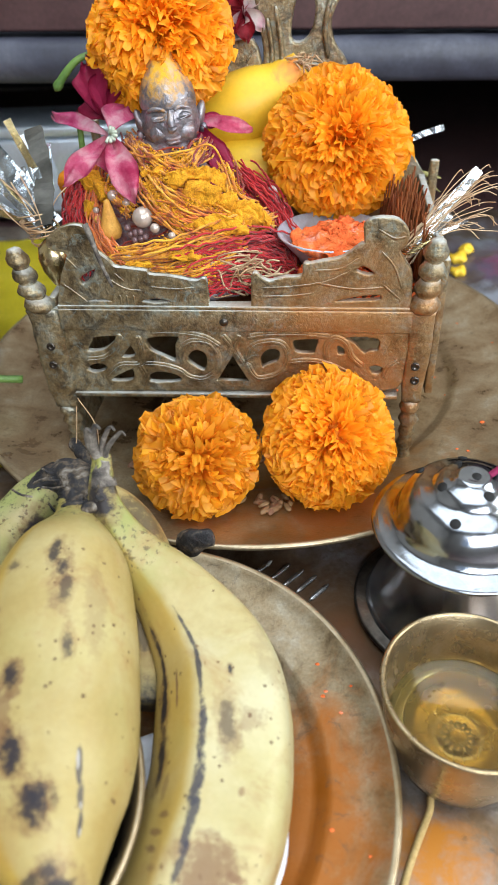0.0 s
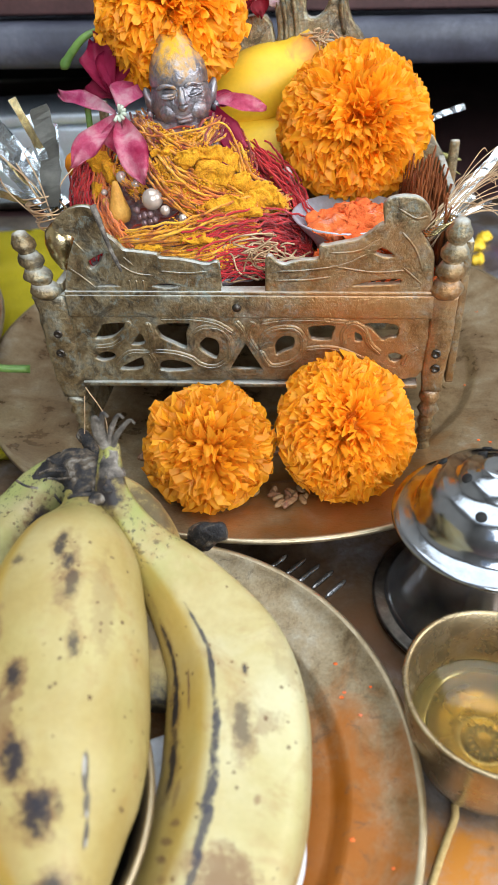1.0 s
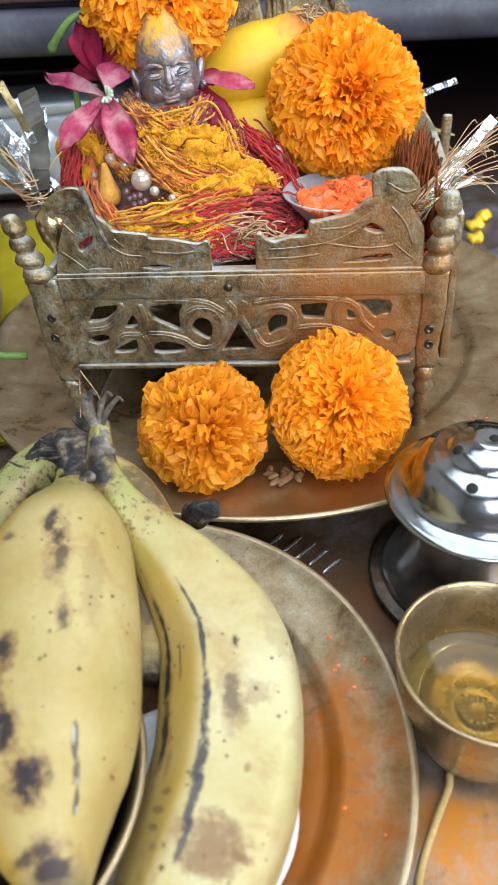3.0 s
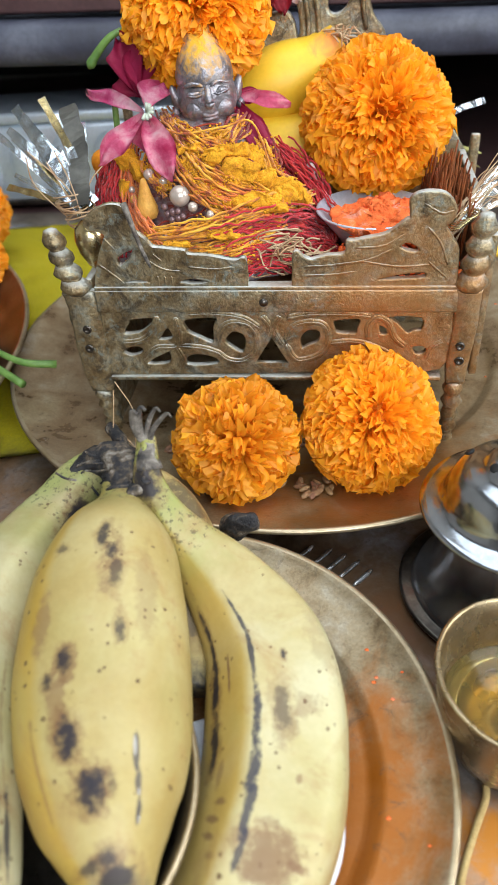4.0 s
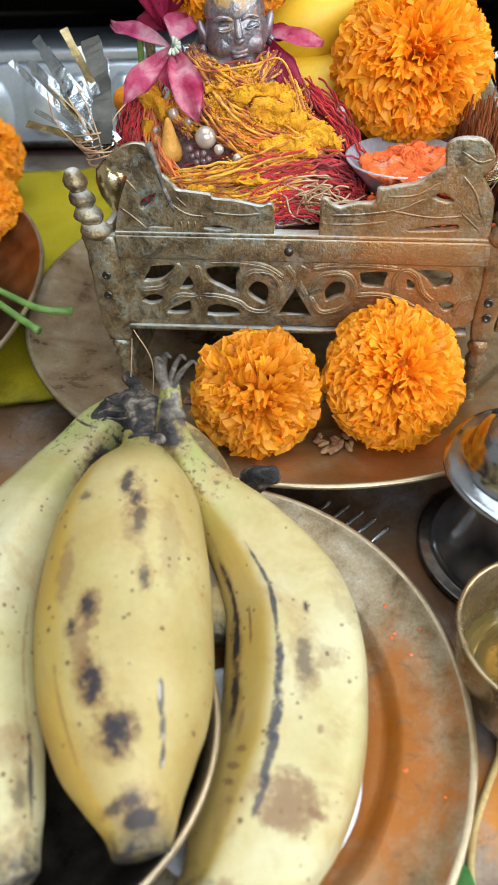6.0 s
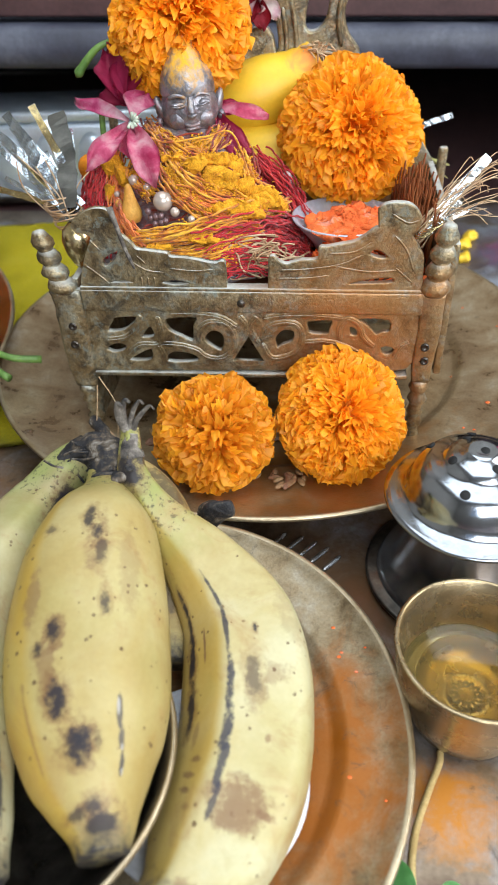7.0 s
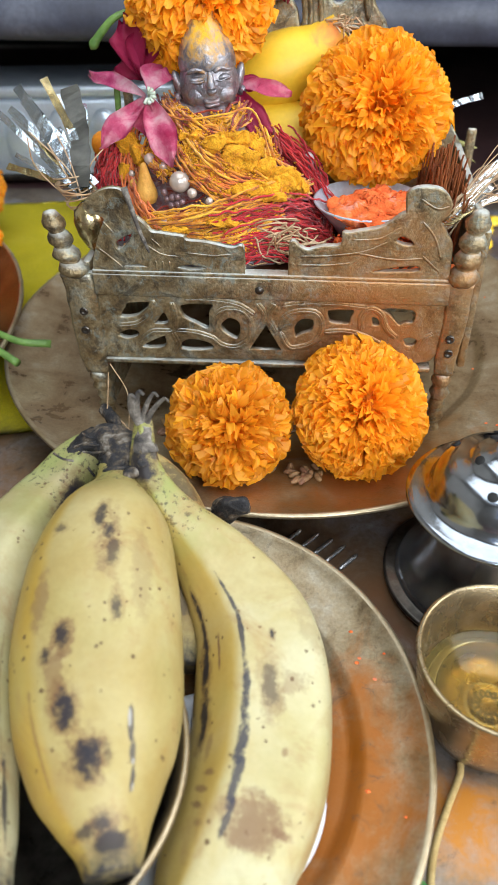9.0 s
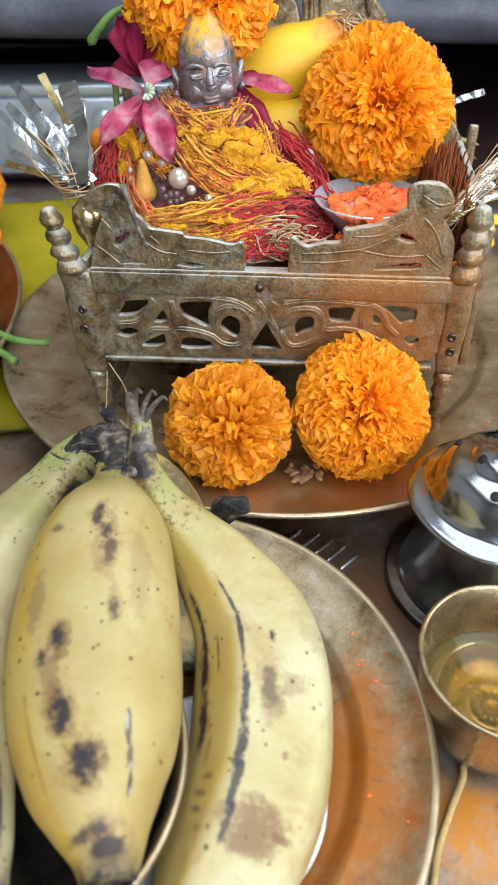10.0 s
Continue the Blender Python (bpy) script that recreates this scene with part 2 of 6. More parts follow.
YELLOW_SKIN = stain(YELLOW_SKIN, (0.019, 0.388, 0.170), 0.012, (0.85, 0.2, 0.07), 0, 0.7, 120, 0.8)
# Brighter metal for rims: the lip's highlight is put into the colour.
BRIGHT_RIM = material("highlight_rim", [(0.3, (0.36, 0.27, 0.15)), (0.7, (0.58, 0.49, 0.34))], 60, 0.38, 0.8, 0.1, 700, 0.08, fine=0.2)
YELLOW_CLOTH = material("yellow_cloth", [(0.3, (0.55, 0.46, 0.01)), (0.5, (0.72, 0.62, 0.02)), (0.75, (0.78, 0.68, 0.05))], 14, 0.9, 0, 0.6, 900, 0.04, fine=0.3)
YELLOW_CLOTH = stain(YELLOW_CLOTH, (-0.17, 0.26, 0.0), 0.05, (0.22, 0.18, 0.03), 0, 0.9, 30, 0.8)
WOOD_BOARD = material("dark_red_wood", [(0.3, (0.06, 0.028, 0.03)), (0.6, (0.11, 0.055, 0.055)), (0.8, (0.2, 0.15, 0.16))], 12, 0.55, 0, 0.2, 300, 0.1, fine=0.4)
BEAM_PAINT = material("blue_grey_beam", [(0.3, (0.025, 0.026, 0.042)), (0.55, (0.055, 0.06, 0.088)), (0.75, (0.13, 0.14, 0.18))], 18, 0.5, 0, 0.2, 300, 0.1, fine=0.4)
# Recess boards: the shade in there is put into a near-black colour.
RECESS_DARK = material("near_black_recess", [(0.3, (0.006, 0.006, 0.007)), (0.7, (0.014, 0.013, 0.013))], 20, 0.7, 0, 0.1, 300)
WALL = material("cream_plaster", [(0.3, (0.33, 0.31, 0.28)), (0.7, (0.40, 0.38, 0.35))], 6, 0.9, 0, 0.2, 200)
CHAR = material("charred_fibre", [(0.36, (0.008, 0.008, 0.011)), (0.5, (0.03, 0.028, 0.03)), (0.58, (0.12, 0.09, 0.06)), (0.68, (0.32, 0.29, 0.25))], 170, 0.75, 0, 1.0, 700, fine=0.5)
STEM_GREY = material("dried_stem", [(0.34, (0.03, 0.027, 0.027)), (0.5, (0.14, 0.12, 0.10)), (0.66, (0.34, 0.31, 0.27))], 190, 0.8, 0, 0.8, 900, fine=0.4)
WHITE_GLAZE = material("white_glaze", [(0.3, (0.72, 0.75, 0.82)), (0.7, (0.82, 0.85, 0.9))], 20, 0.25, 0, 0.02, 400)
MAGENTA = material("incense_stick", [(0.3, (0.35, 0.02, 0.1)), (0.7, (0.5, 0.05, 0.16))], 200, 0.8, 0, 0.5, 900)
GRAIN = material("grain", [(0.3, (0.18, 0.08, 0.03)), (0.7, (0.36, 0.21, 0.11))], 200, 0.6, 0, 0.2, 900, hue=0.03)
WICK = material("cotton_string", [(0.3, (0.4, 0.27, 0.09)), (0.7, (0.6, 0.45, 0.2))], 150, 0.9, 0, 0.5, 1500)
HOLE_BLACK = material("painted_hole_dark", [(0.3, (0.008, 0.008, 0.008)), (0.7, (0.015, 0.015, 0.015))], 50, 0.8)

OIL = bpy.data.materials.new("golden_oil")
OIL.use_nodes = True
_p = OIL.node_tree.nodes["Principled BSDF"]
_p.inputs["Base Color"].default_value = (0.85, 0.66, 0.24, 1)
_p.inputs["Transmission Weight"].default_value, _p.inputs["Roughness"].default_value, _p.inputs["IOR"].default_value = 0.92, 0.06, 1.4

IDOL = material("idol_metal", [(0.3, (0.16, 0.15, 0.17)), (0.55, (0.36, 0.35, 0.38)), (0.75, (0.5, 0.45, 0.42))], 160, 0.38, 0.8, 0.5, 700, 0.1, fine=0.4)
IDOL = stain(IDOL, (0.0, -0.006, 0.094), 0.0235, (0.8, 0.42, 0.03), 0, 0.95, 260, 1.0)
IDOL = stain(IDOL, (-0.001, -0.016, 0.070), 0.0055, (0.75, 0.36, 0.02), 0, 0.95, 400, 1.0)
IDOL = stain(IDOL, (0.0, 0.0, 0.008), 0.066, (0.22, 0.025, 0.008), 0, 0.95, 260, 1.0)


def banana_skin(name, spots, green=0.16, streaks=(), deep=2.0, tans=(), pale=(), stops=((0.31, 0.195, 0.042), (0.40, 0.295, 0.105), (0.47, 0.385, 0.185))):
    """Spots: (round, along, half-widths of both, depth). Round runs 0..1 about the fruit, along runs from stem to tip."""
    m = material(name, list(zip((0.3, 0.5, 0.72), stops)), 28, 0.42, 0, 0.12, 600, 0.06, fine=0.1)
    nt = m.node_tree
    p = nt.nodes["Principled BSDF"]
    uv = nt.nodes.new("ShaderNodeUVMap")
    xyz = nt.nodes.new("ShaderNodeSeparateXYZ")
    nt.links.new(uv.outputs[0], xyz.inputs[0])
    u, v = math_node(nt, "ADD", xyz.outputs[0], 0.045), xyz.outputs[1]
    col = p.inputs["Base Color"].links[0].from_socket
    wob = noise_tex(nt, 300, 6, 0.75)
    soft = noise_tex(nt, 60, 4, 0.6)
    # deeper yellow on the side facet, with its shade painted in; paler and greener on the top one
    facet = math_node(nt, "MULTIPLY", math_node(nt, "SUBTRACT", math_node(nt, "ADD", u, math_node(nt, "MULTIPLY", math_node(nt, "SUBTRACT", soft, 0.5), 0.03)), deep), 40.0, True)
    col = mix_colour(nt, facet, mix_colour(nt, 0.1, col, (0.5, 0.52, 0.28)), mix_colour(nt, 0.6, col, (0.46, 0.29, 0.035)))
    # faint greenish and ochre patches
    patch = math_node(nt, "MULTIPLY", math_node(nt, "SUBTRACT", noise_tex(nt, 34, 3, 0.5, distort=0.5), 0.5), 4.0, True)
    col = mix_colour(nt, math_node(nt, "MULTIPLY", patch, 0.22), col, (0.40, 0.42, 0.17))
    # green towards the stem, browned in places
    g = math_node(nt, "MULTIPLY", math_node(nt, "SUBTRACT", green, math_node(nt, "ADD", v, math_node(nt, "MULTIPLY", math_node(nt, "SUBTRACT", soft, 0.5), 0.2))), 6.0, True)
    col = mix_colour(nt, math_node(nt, "MULTIPLY", g, 0.85), col, mix_colour(nt, math_node(nt, "MULTIPLY", math_node(nt, "SUBTRACT", soft, 0.45), 4.0, True), (0.24, 0.27, 0.075), (0.30, 0.24, 0.12)))
    speck = math_node(nt, "MULTIPLY", math_node(nt, "MULTIPLY", math_node(nt, "SUBTRACT", noise_tex(nt, 520, 4, 0.7), 0.55), 14.0, True), math_node(nt, "LESS_THAN", v, green * 0.8))
    col = mix_colour(nt, math_node(nt, "MULTIPLY", speck, 0.75), col, (0.05, 0.045, 0.03))
    # fine freckles of two sizes
    co = nt.nodes.new("ShaderNodeTexCoord")
    for scale, size, depth in ((260, 0.15, 0.7), (120, 0.085, 0.85)):
        vor = nt.nodes.new("ShaderNodeTexVoronoi")
        vor.inputs["Scale"].default_value = scale
        nt.links.new(co.outputs["Object"], vor.inputs["Vector"])
        fr = math_node(nt, "MULTIPLY", math_node(nt, "LESS_THAN", math_node(nt, "ADD", vor.outputs["Distance"], math_node(nt, "MULTIPLY", math_node(nt, "SUBTRACT", wob, 0.5), 0.2)), size), math_node(nt, "GREATER_THAN", soft, 0.5))
        col = mix_colour(nt, math_node(nt, "MULTIPLY", fr, depth), col, (0.1, 0.055, 0.025))
    # tan rubbing
    rub = math_node(nt, "MULTIPLY", math_node(nt, "SUBTRACT", noise_tex(nt, 45, 5, 0.75, distort=0.8), 0.525), 5.5, True)
    col = mix_colour(nt, math_node(nt, "MULTIPLY", rub, 0.5), col, (0.32, 0.17, 0.06))
    ragged = math_node(nt, "MULTIPLY", math_node(nt, "ADD", math_node(nt, "SUBTRACT", wob, 0.5), math_node(nt, "MULTIPLY", math_node(nt, "SUBTRACT", noise_tex(nt, 110, 4, 0.6), 0.5), 0.8)), 3.2)
    spots = [(a_, b_, c_ * 1.35, d_ * 1.3, e_) for a_, b_, c_, d_, e_ in spots]
    streaks = [(a_, b_, c_ * 1.3, d_ * 1.1, e_) for a_, b_, c_, d_, e_ in streaks]
    halos = [(a_, b_, c_ * 1.7, d_ * 1.6, e_ * 0.5, (0.17, 0.085, 0.035)) for a_, b_, c_, d_, e_ in spots]
    marks = [(*q, (0.20, 0.11, 0.055)) for q in tans] + halos + [(*q, (0.022, 0.02, 0.026)) for q in spots] + [(*q, (0.04, 0.038, 0.05)) for q in streaks] + [(*q, (0.42, 0.40, 0.37)) for q in pale]
    for su, sv, ru, rv, k, dark in marks:
        a = math_node(nt, "DIVIDE", math_node(nt, "SUBTRACT", u, su), ru)
        b = math_node(nt, "DIVIDE", math_node(nt, "SUBTRACT", v, sv), rv)
        d = math_node(nt, "ADD", math_node(nt, "MULTIPLY", a, a), math_node(nt, "MULTIPLY", b, b))
        d = math_node(nt, "ADD", d, ragged)
        f = math_node(nt, "MULTIPLY", math_node(nt, "SUBTRACT", 1.15, d), 1.2, True)
        col = mix_colour(nt, math_node(nt, "MULTIPLY", f, k), col, dark)
    end = math_node(nt, "MULTIPLY", math_node(nt, "SUBTRACT", math_node(nt, "ADD", v, math_node(nt, "MULTIPLY", wob, 0.26)), 1.03), 9.0, True)
    col = mix_colour(nt, end, col, (0.03, 0.027, 0.027))
    p.inputs["Specular IOR Level"].default_value = 0.3
    nt.links.new(col, p.inputs["Base Color"])
    return m


# ---- building helpers ----
def part(name, bm, mat, parent=None, label="", smooth=True):
    me = bpy.data.meshes.new(name)
    if smooth:
        for f in bm.faces:
            f.smooth = True
    bm.to_mesh(me)
    bm.free()
    me.materials.append(mat)
    ob = new(name, me)
    if parent:
        ob.parent = parent
    if label:
        ob["label"] = label
    return ob


def piece(name, me, parent, m):
    ob = new(name, me)
    ob.parent, ob.matrix_basis = parent, m
    return ob


def base(name, m, label, category, group="", kind=""):
    ob = new(name)
    ob.empty_display_size = 0.01
    ob.matrix_world = m
    return tagged(ob, label, category, group, kind)


def box(sx, sy, sz, at=(0, 0, 0), bevel=0.0, bm=None, turn=None):
    bm = bm or bmesh.new()
    m = Matrix.Translation(at) @ (turn or Matrix()) @ Matrix.Diagonal((sx, sy, sz, 1))
    made = bmesh.ops.create_cube(bm, size=1.0, matrix=m)["verts"]
    if bevel:
        edges = list({e for v in made for e in v.link_edges})
        bmesh.ops.bevel(bm, geom=edges, offset=bevel, segments=2, affect="EDGES", profile=0.6)
    return bm


def lathe(profile, seg=96, bm=None, at=(0, 0, 0), wobble=0.0):
    """Turned form: profile of (radius, height), from one end to the other."""
    bm = bm or bmesh.new()
    rings = []
    for r, z in profile:
        if r < 1e-6:
            rings.append([bm.verts.new((at[0], at[1], at[2] + z))])
        else:
            ring = []
            for k in range(seg):
                a = 2 * math.pi * k / seg
                w = r * (1 + wobble * noise.noise(Vector((math.cos(a) * 1.5, math.sin(a) * 1.5, z * 60))))
                ring.append(bm.verts.new((at[0] + w * math.cos(a), at[1] + w * math.sin(a), at[2] + z)))
            rings.append(ring)
    for a, b in zip(rings, rings[1:]):
        for k in range(seg):
            j = (k + 1) % seg
            if len(a) == 1 and len(b) == 1:
                continue
            if len(a) == 1:
                bm.faces.new((a[0], b[k], b[j]))
            elif len(b) == 1:
                bm.faces.new((a[k], a[j], b[0]))
            else:
                bm.faces.new((a[k], a[j], b[j], b[k]))
    bmesh.ops.recalc_face_normals(bm, faces=bm.faces)
    return bm


def spline(points, n):
    """Catmull-Rom through points of any size, n samples."""
    pts = np.array(points, float)
    pts = np.vstack([2 * pts[0] - pts[1], pts, 2 * pts[-1] - pts[-2]])
    out = []
    for s in np.linspace(0, len(pts) - 3 - 1e-9, n):
        k, t = int(s), s - int(s)
        p0, p1, p2, p3 = pts[k:k + 4]
        out.append(0.5 * (2 * p1 + (p2 - p0) * t + (2 * p0 - 5 * p1 + 4 * p2 - p3) * t * t + (3 * p1 - p0 - 3 * p2 + p3) * t ** 3))
    return np.array(out)


def tube(points, radii, seg=10, bm=None, section=None, up=(0, 0, 1), uv=False, cap=True):
    """A tapered tube along points; section(angle) shapes its cross-section."""
    bm = bm or bmesh.new()
    layer = bm.loops.layers.uv.verify() if uv else None
    pts = [Vector(p) for p in points]
    rings, n = [], len(pts)
    side = None
    for k, p in enumerate(pts):
        d = (pts[min(k + 1, n - 1)] - pts[max(k - 1, 0)]).normalized()
        ref = Vector(up) if side is None else side
        if side is None:
            side = (ref - d * ref.dot(d)).normalized() if abs(ref.dot(d)) < 0.95 else d.orthogonal().normalized()
        else:
            side = (side - d * side.dot(d)).normalized()
        other = d.cross(side)
        ring = []
        for j in range(seg):
            a = 2 * math.pi * j / seg
            w = radii[k] * (section(a) if section else 1)
            ring.append(bm.verts.new(p + (side * math.cos(a) + other * math.sin(a)) * w))
        rings.append(ring)
    for k in range(n - 1):
        for j in range(seg):
            i = (j + 1) % seg
            f = bm.faces.new((rings[k][j], rings[k][i], rings[k + 1][i], rings[k + 1][j]))
            if uv:
                for loop, (a, b) in zip(f.loops, ((j, k), (j + 1, k), (j + 1, k + 1), (j, k + 1))):
                    loop[layer].uv = (a / seg, b / (n - 1))
    if cap:
        for ring, b in ((rings[0], 0.0), (rings[-1], 1.0)):
            f = bm.faces.new(ring)
            if uv:
                for loop in f.loops:
                    loop[layer].uv = (0.5, b)
    bmesh.ops.recalc_face_normals(bm, faces=bm.faces)
    return bm


def strands(name, lines, radius, mat, parent=None, label="", seg=5):
    """Many thin threads as one mesh."""
    verts, faces, start = [], [], 0
    turn = np.linspace(0, 2 * math.pi, seg, endpoint=False)
    for line in lines:
        line = np.asarray(line, float)
        tang = np.gradient(line, axis=0)
        tang /= np.linalg.norm(tang, axis=1)[:, None] + 1e-12
        ref = np.where(np.abs(tang[:, 2:3]) < 0.9, [[0, 0, 1.0]], [[1.0, 0, 0]])
        s = np.cross(tang, ref)
        s /= np.linalg.norm(s, axis=1)[:, None] + 1e-12
        o = np.cross(tang, s)
        ring = line[:, None] + radius * (s[:, None] * np.cos(turn)[None, :, None] + o[:, None] * np.sin(turn)[None, :, None])
        verts.append(ring.reshape(-1, 3))
        k, j = np.meshgrid(np.arange(len(line) - 1), np.arange(seg), indexing="ij")
        i = (j + 1) % seg
        faces.append((start + np.stack([k * seg + j, k * seg + i, (k + 1) * seg + i, (k + 1) * seg + j], -1)).reshape(-1, 4))
        start += len(line) * seg
    verts, faces = np.concatenate(verts), np.concatenate(faces).tolist()
    me = bpy.data.meshes.new(name)
    me.from_pydata(verts, [], faces)
    me.polygons.foreach_set("use_smooth", [True] * len(faces))
    me.materials.append(mat)
    ob = new(name, me)
    if parent:
        ob.parent = parent
    if label:
        ob["label"] = label
    return ob


def cast_plate(name, outlines, thick, bevel, mat, parent, m=None, label=""):
    """A flat casting with pierced holes: outlines in millimetres, the first the rim, the rest holes. Stands in x and z."""
    cu = bpy.data.curves.new(name + "_outline", "CURVE")
    cu.dimensions, cu.fill_mode, cu.extrude, cu.bevel_depth, cu.bevel_resolution = "2D", "BOTH", thick / 2 - bevel, bevel, 2
    for line in outlines:
        s = cu.splines.new("POLY")
        s.points.add(len(line) - 1)
        for q, (x, z) in zip(s.points, line):
            q.co = (x / 1000, z / 1000, 0, 1)
        s.use_cyclic_u = True
    tmp = new(name + "_tmp", cu)
    me = bpy.data.meshes.new_from_object(tmp.evaluated_get(bpy.context.evaluated_depsgraph_get()))
    bpy.data.objects.remove(tmp)
    me.transform(Matrix.Rotation(radians(90), 4, "X"))
    me.materials.clear()
    me.materials.append(mat)
    ob = new(name, me)
    ob.parent = parent
    if m:
        ob.matrix_basis = m
    if label:
        ob["label"] = label
    return ob


def smooth_loop(line, n=4, sharp=0.0):
    """Rounds a closed outline."""
    pts = np.array(line, float)
    out = []
    for k in range(len(pts)):
        p0, p1, p2, p3 = (pts[(k + j - 1) % len(pts)] for j in range(4))
        for t in np.linspace(0, 1, n, endpoint=False):
            out.append(tuple(0.5 * (2 * p1 + (p2 - p0) * t + (2 * p0 - 5 * p1 + 4 * p2 - p3) * t * t + (3 * p1 - p0 - 3 * p2 + p3) * t ** 3)))
    return out


def blob(bm, at, r, scale=(1, 1, 1), seg=20, turn=None):
    m = Matrix.Translation(at) @ (turn or Matrix()) @ Matrix.Diagonal((*scale, 1))
    return bmesh.ops.create_uvsphere(bm, u_segments=seg, v_segments=max(8, seg // 2), radius=r, matrix=m)["verts"]


def stamped(name, items, mat, rough=0.25, sub=1):
    """Many small lumps as one mesh: items of (place, (sx, sy, sz))."""
    b_ = bmesh.new()
    bmesh.ops.create_icosphere(b_, subdivisions=sub, radius=1.0)
    unit = np.array([tuple(v.co) for v in b_.verts])
    tris = np.array([[v.index for v in f.verts] for f in b_.faces])
    b_.free()
    gen = np.random.default_rng(7)
    verts = np.concatenate([unit * np.array(size) * (1 + gen.uniform(-rough, rough, (len(unit), 1))) + np.array(place) for place, size in items])
    faces = np.concatenate([tris + k * len(unit) for k in range(len(items))])
    me = bpy.data.meshes.new(name)
    me.from_pydata(verts, [], faces.tolist())
    me.polygons.foreach_set("use_smooth", [True] * len(faces))
    me.materials.append(mat)
    return new(name, me)


# ---- the place ----
def structure(name, bm, mat, label, category, smooth=False):
    return tagged(part(name, bm, mat, smooth=smooth), label, category, kind="structure")


structure("floor", box(3.0, 2.9, 0.05, (0, -0.1, -0.031)), WOOD_BOARD, "dark stained wooden altar platform", "floor")
# Walls and ceiling are out of view, added to shape bounce and reflections.
structure("wall_west", box(0.08, 3.0, 2.2, (-1.5, -0.1, 1.05)), WALL, "unseen cream plastered wall, added to close the room", "wall")
_w = box(3.1, 0.46, 0.08, (0, -1.37, 2.19))
box(3.1, 0.2, 0.08, (0, 1.2, 2.19), bm=_w)
box(0.62, 2.24, 0.08, (-1.24, -0.02, 2.19), bm=_w)
box(0.32, 2.24, 0.08, (1.39, -0.02, 2.19), bm=_w)
structure("ceiling", _w, WALL, "unseen cream plastered ceiling with an added opening for a lamp", "ceiling")
# added wall behind the camera, with a window opening
_w = box(1.0, 0.08, 2.2, (-1.0, -1.5, 1.05))
box(0.1, 0.08, 2.2, (1.45, -1.5, 1.05), bm=_w)
box(1.9, 0.08, 0.45, (0.45, -1.5, 0.18), bm=_w)
box(1.9, 0.08, 0.5, (0.45, -1.5, 1.9), bm=_w)
structure("wall_south", _w, WALL, "unseen cream plastered wall with an added window opening", "wall")
_w = box(0.08, 1.1, 2.2, (1.5, -0.95, 1.05))
box(0.08, 0.8, 2.2, (1.5, 0.95, 1.05), bm=_w)
box(0.08, 1.0, 0.4, (1.5, 0.05, 0.15), bm=_w)
box(0.08, 1.0, 0.85, (1.5, 0.05, 1.72), bm=_w)
structure("wall_east", _w, WALL, "unseen cream plastered wall with an added window opening", "wall")
structure("wall_north", box(3.0, 0.06, 2.2, (0, 1.3, 1.05)), WALL, "unseen cream plastered wall, added to close the room", "wall")

# the shrine's front: beam below, board above, and a deep recess darkened by near-black boards
SHRINE = pose(0, 0.60, 0, 0, 1.6, 0)
shrine = base("shrine_front", SHRINE, "dark wooden shrine front with a blue-grey rounded beam", "shrine", kind="structure")
_b = bmesh.new()
prof = [(0.0, 0.122), (-0.006, 0.1225), (-0.010, 0.127), (-0.0115, 0.136), (-0.0105, 0.146), (-0.006, 0.151), (0.0, 0.152), (0.03, 0.152), (0.03, 0.122)]
rows_ = []
for k in range(41):
    x = -0.6 + 1.2 * k / 40
    rows_.append([_b.verts.new((x, y + 0.0006 * noise.noise(Vector((x * 9, z * 80, 0))), z + 0.0006 * noise.noise(Vector((x * 7, z * 60, 5))))) for y, z in prof])
for a, b in zip(rows_, rows_[1:]):
    for j in range(len(prof)):
        i = (j + 1) % len(prof)
        _b.faces.new((a[j], a[i], b[i], b[j]))
bmesh.ops.recalc_face_normals(_b, faces=_b.faces)
part("beam", _b, BEAM_PAINT, shrine, "rounded blue-grey painted beam")
part("board", box(1.2, 0.02, 0.12, (0, 0.012, 0.216), 0.002), WOOD_BOARD, shrine, "purple-brown stained board")
part("shelf", box(1.2, 0.6, 0.02, (0, 0.34, 0.165), 0.001), RECESS_DARK, shrine)
part("back_board", box(1.2, 0.02, 0.28, (0, 0.66, 0.13), 0.001), RECESS_DARK, shrine)
part("side_panel", box(0.03, 0.7, 0.3, (-0.62, 0.35, 0.12), 0.001), RECESS_DARK, shrine)
part("side_panel", box(0.03, 0.7, 0.3, (0.62, 0.35, 0.12), 0.001), RECESS_DARK, shrine)

# large metal tray that everything stands on
tray = base("metal_tray", pose(0, 0, 0), "large worn metal tray with orange powder stains", "tray")
_b = bmesh.new()
N = 90
grid = []
for i in range(N + 1):
    row = []
    for j in range(N + 1):
        x, y = -0.34 + 0.80 * i / N, -0.12 + 0.76 * j / N
        z = -0.0006 + 0.0008 * noise.noise(Vector((x * 14, y * 14, 0)))
        row.append(_b.verts.new((x, y, min(z, 0.0))))
    grid.append(row)
for i in range(N):
    for j in range(N):
        _b.faces.new((grid[i][j], grid[i + 1][j], grid[i + 1][j + 1], grid[i][j + 1]))
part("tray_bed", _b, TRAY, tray)
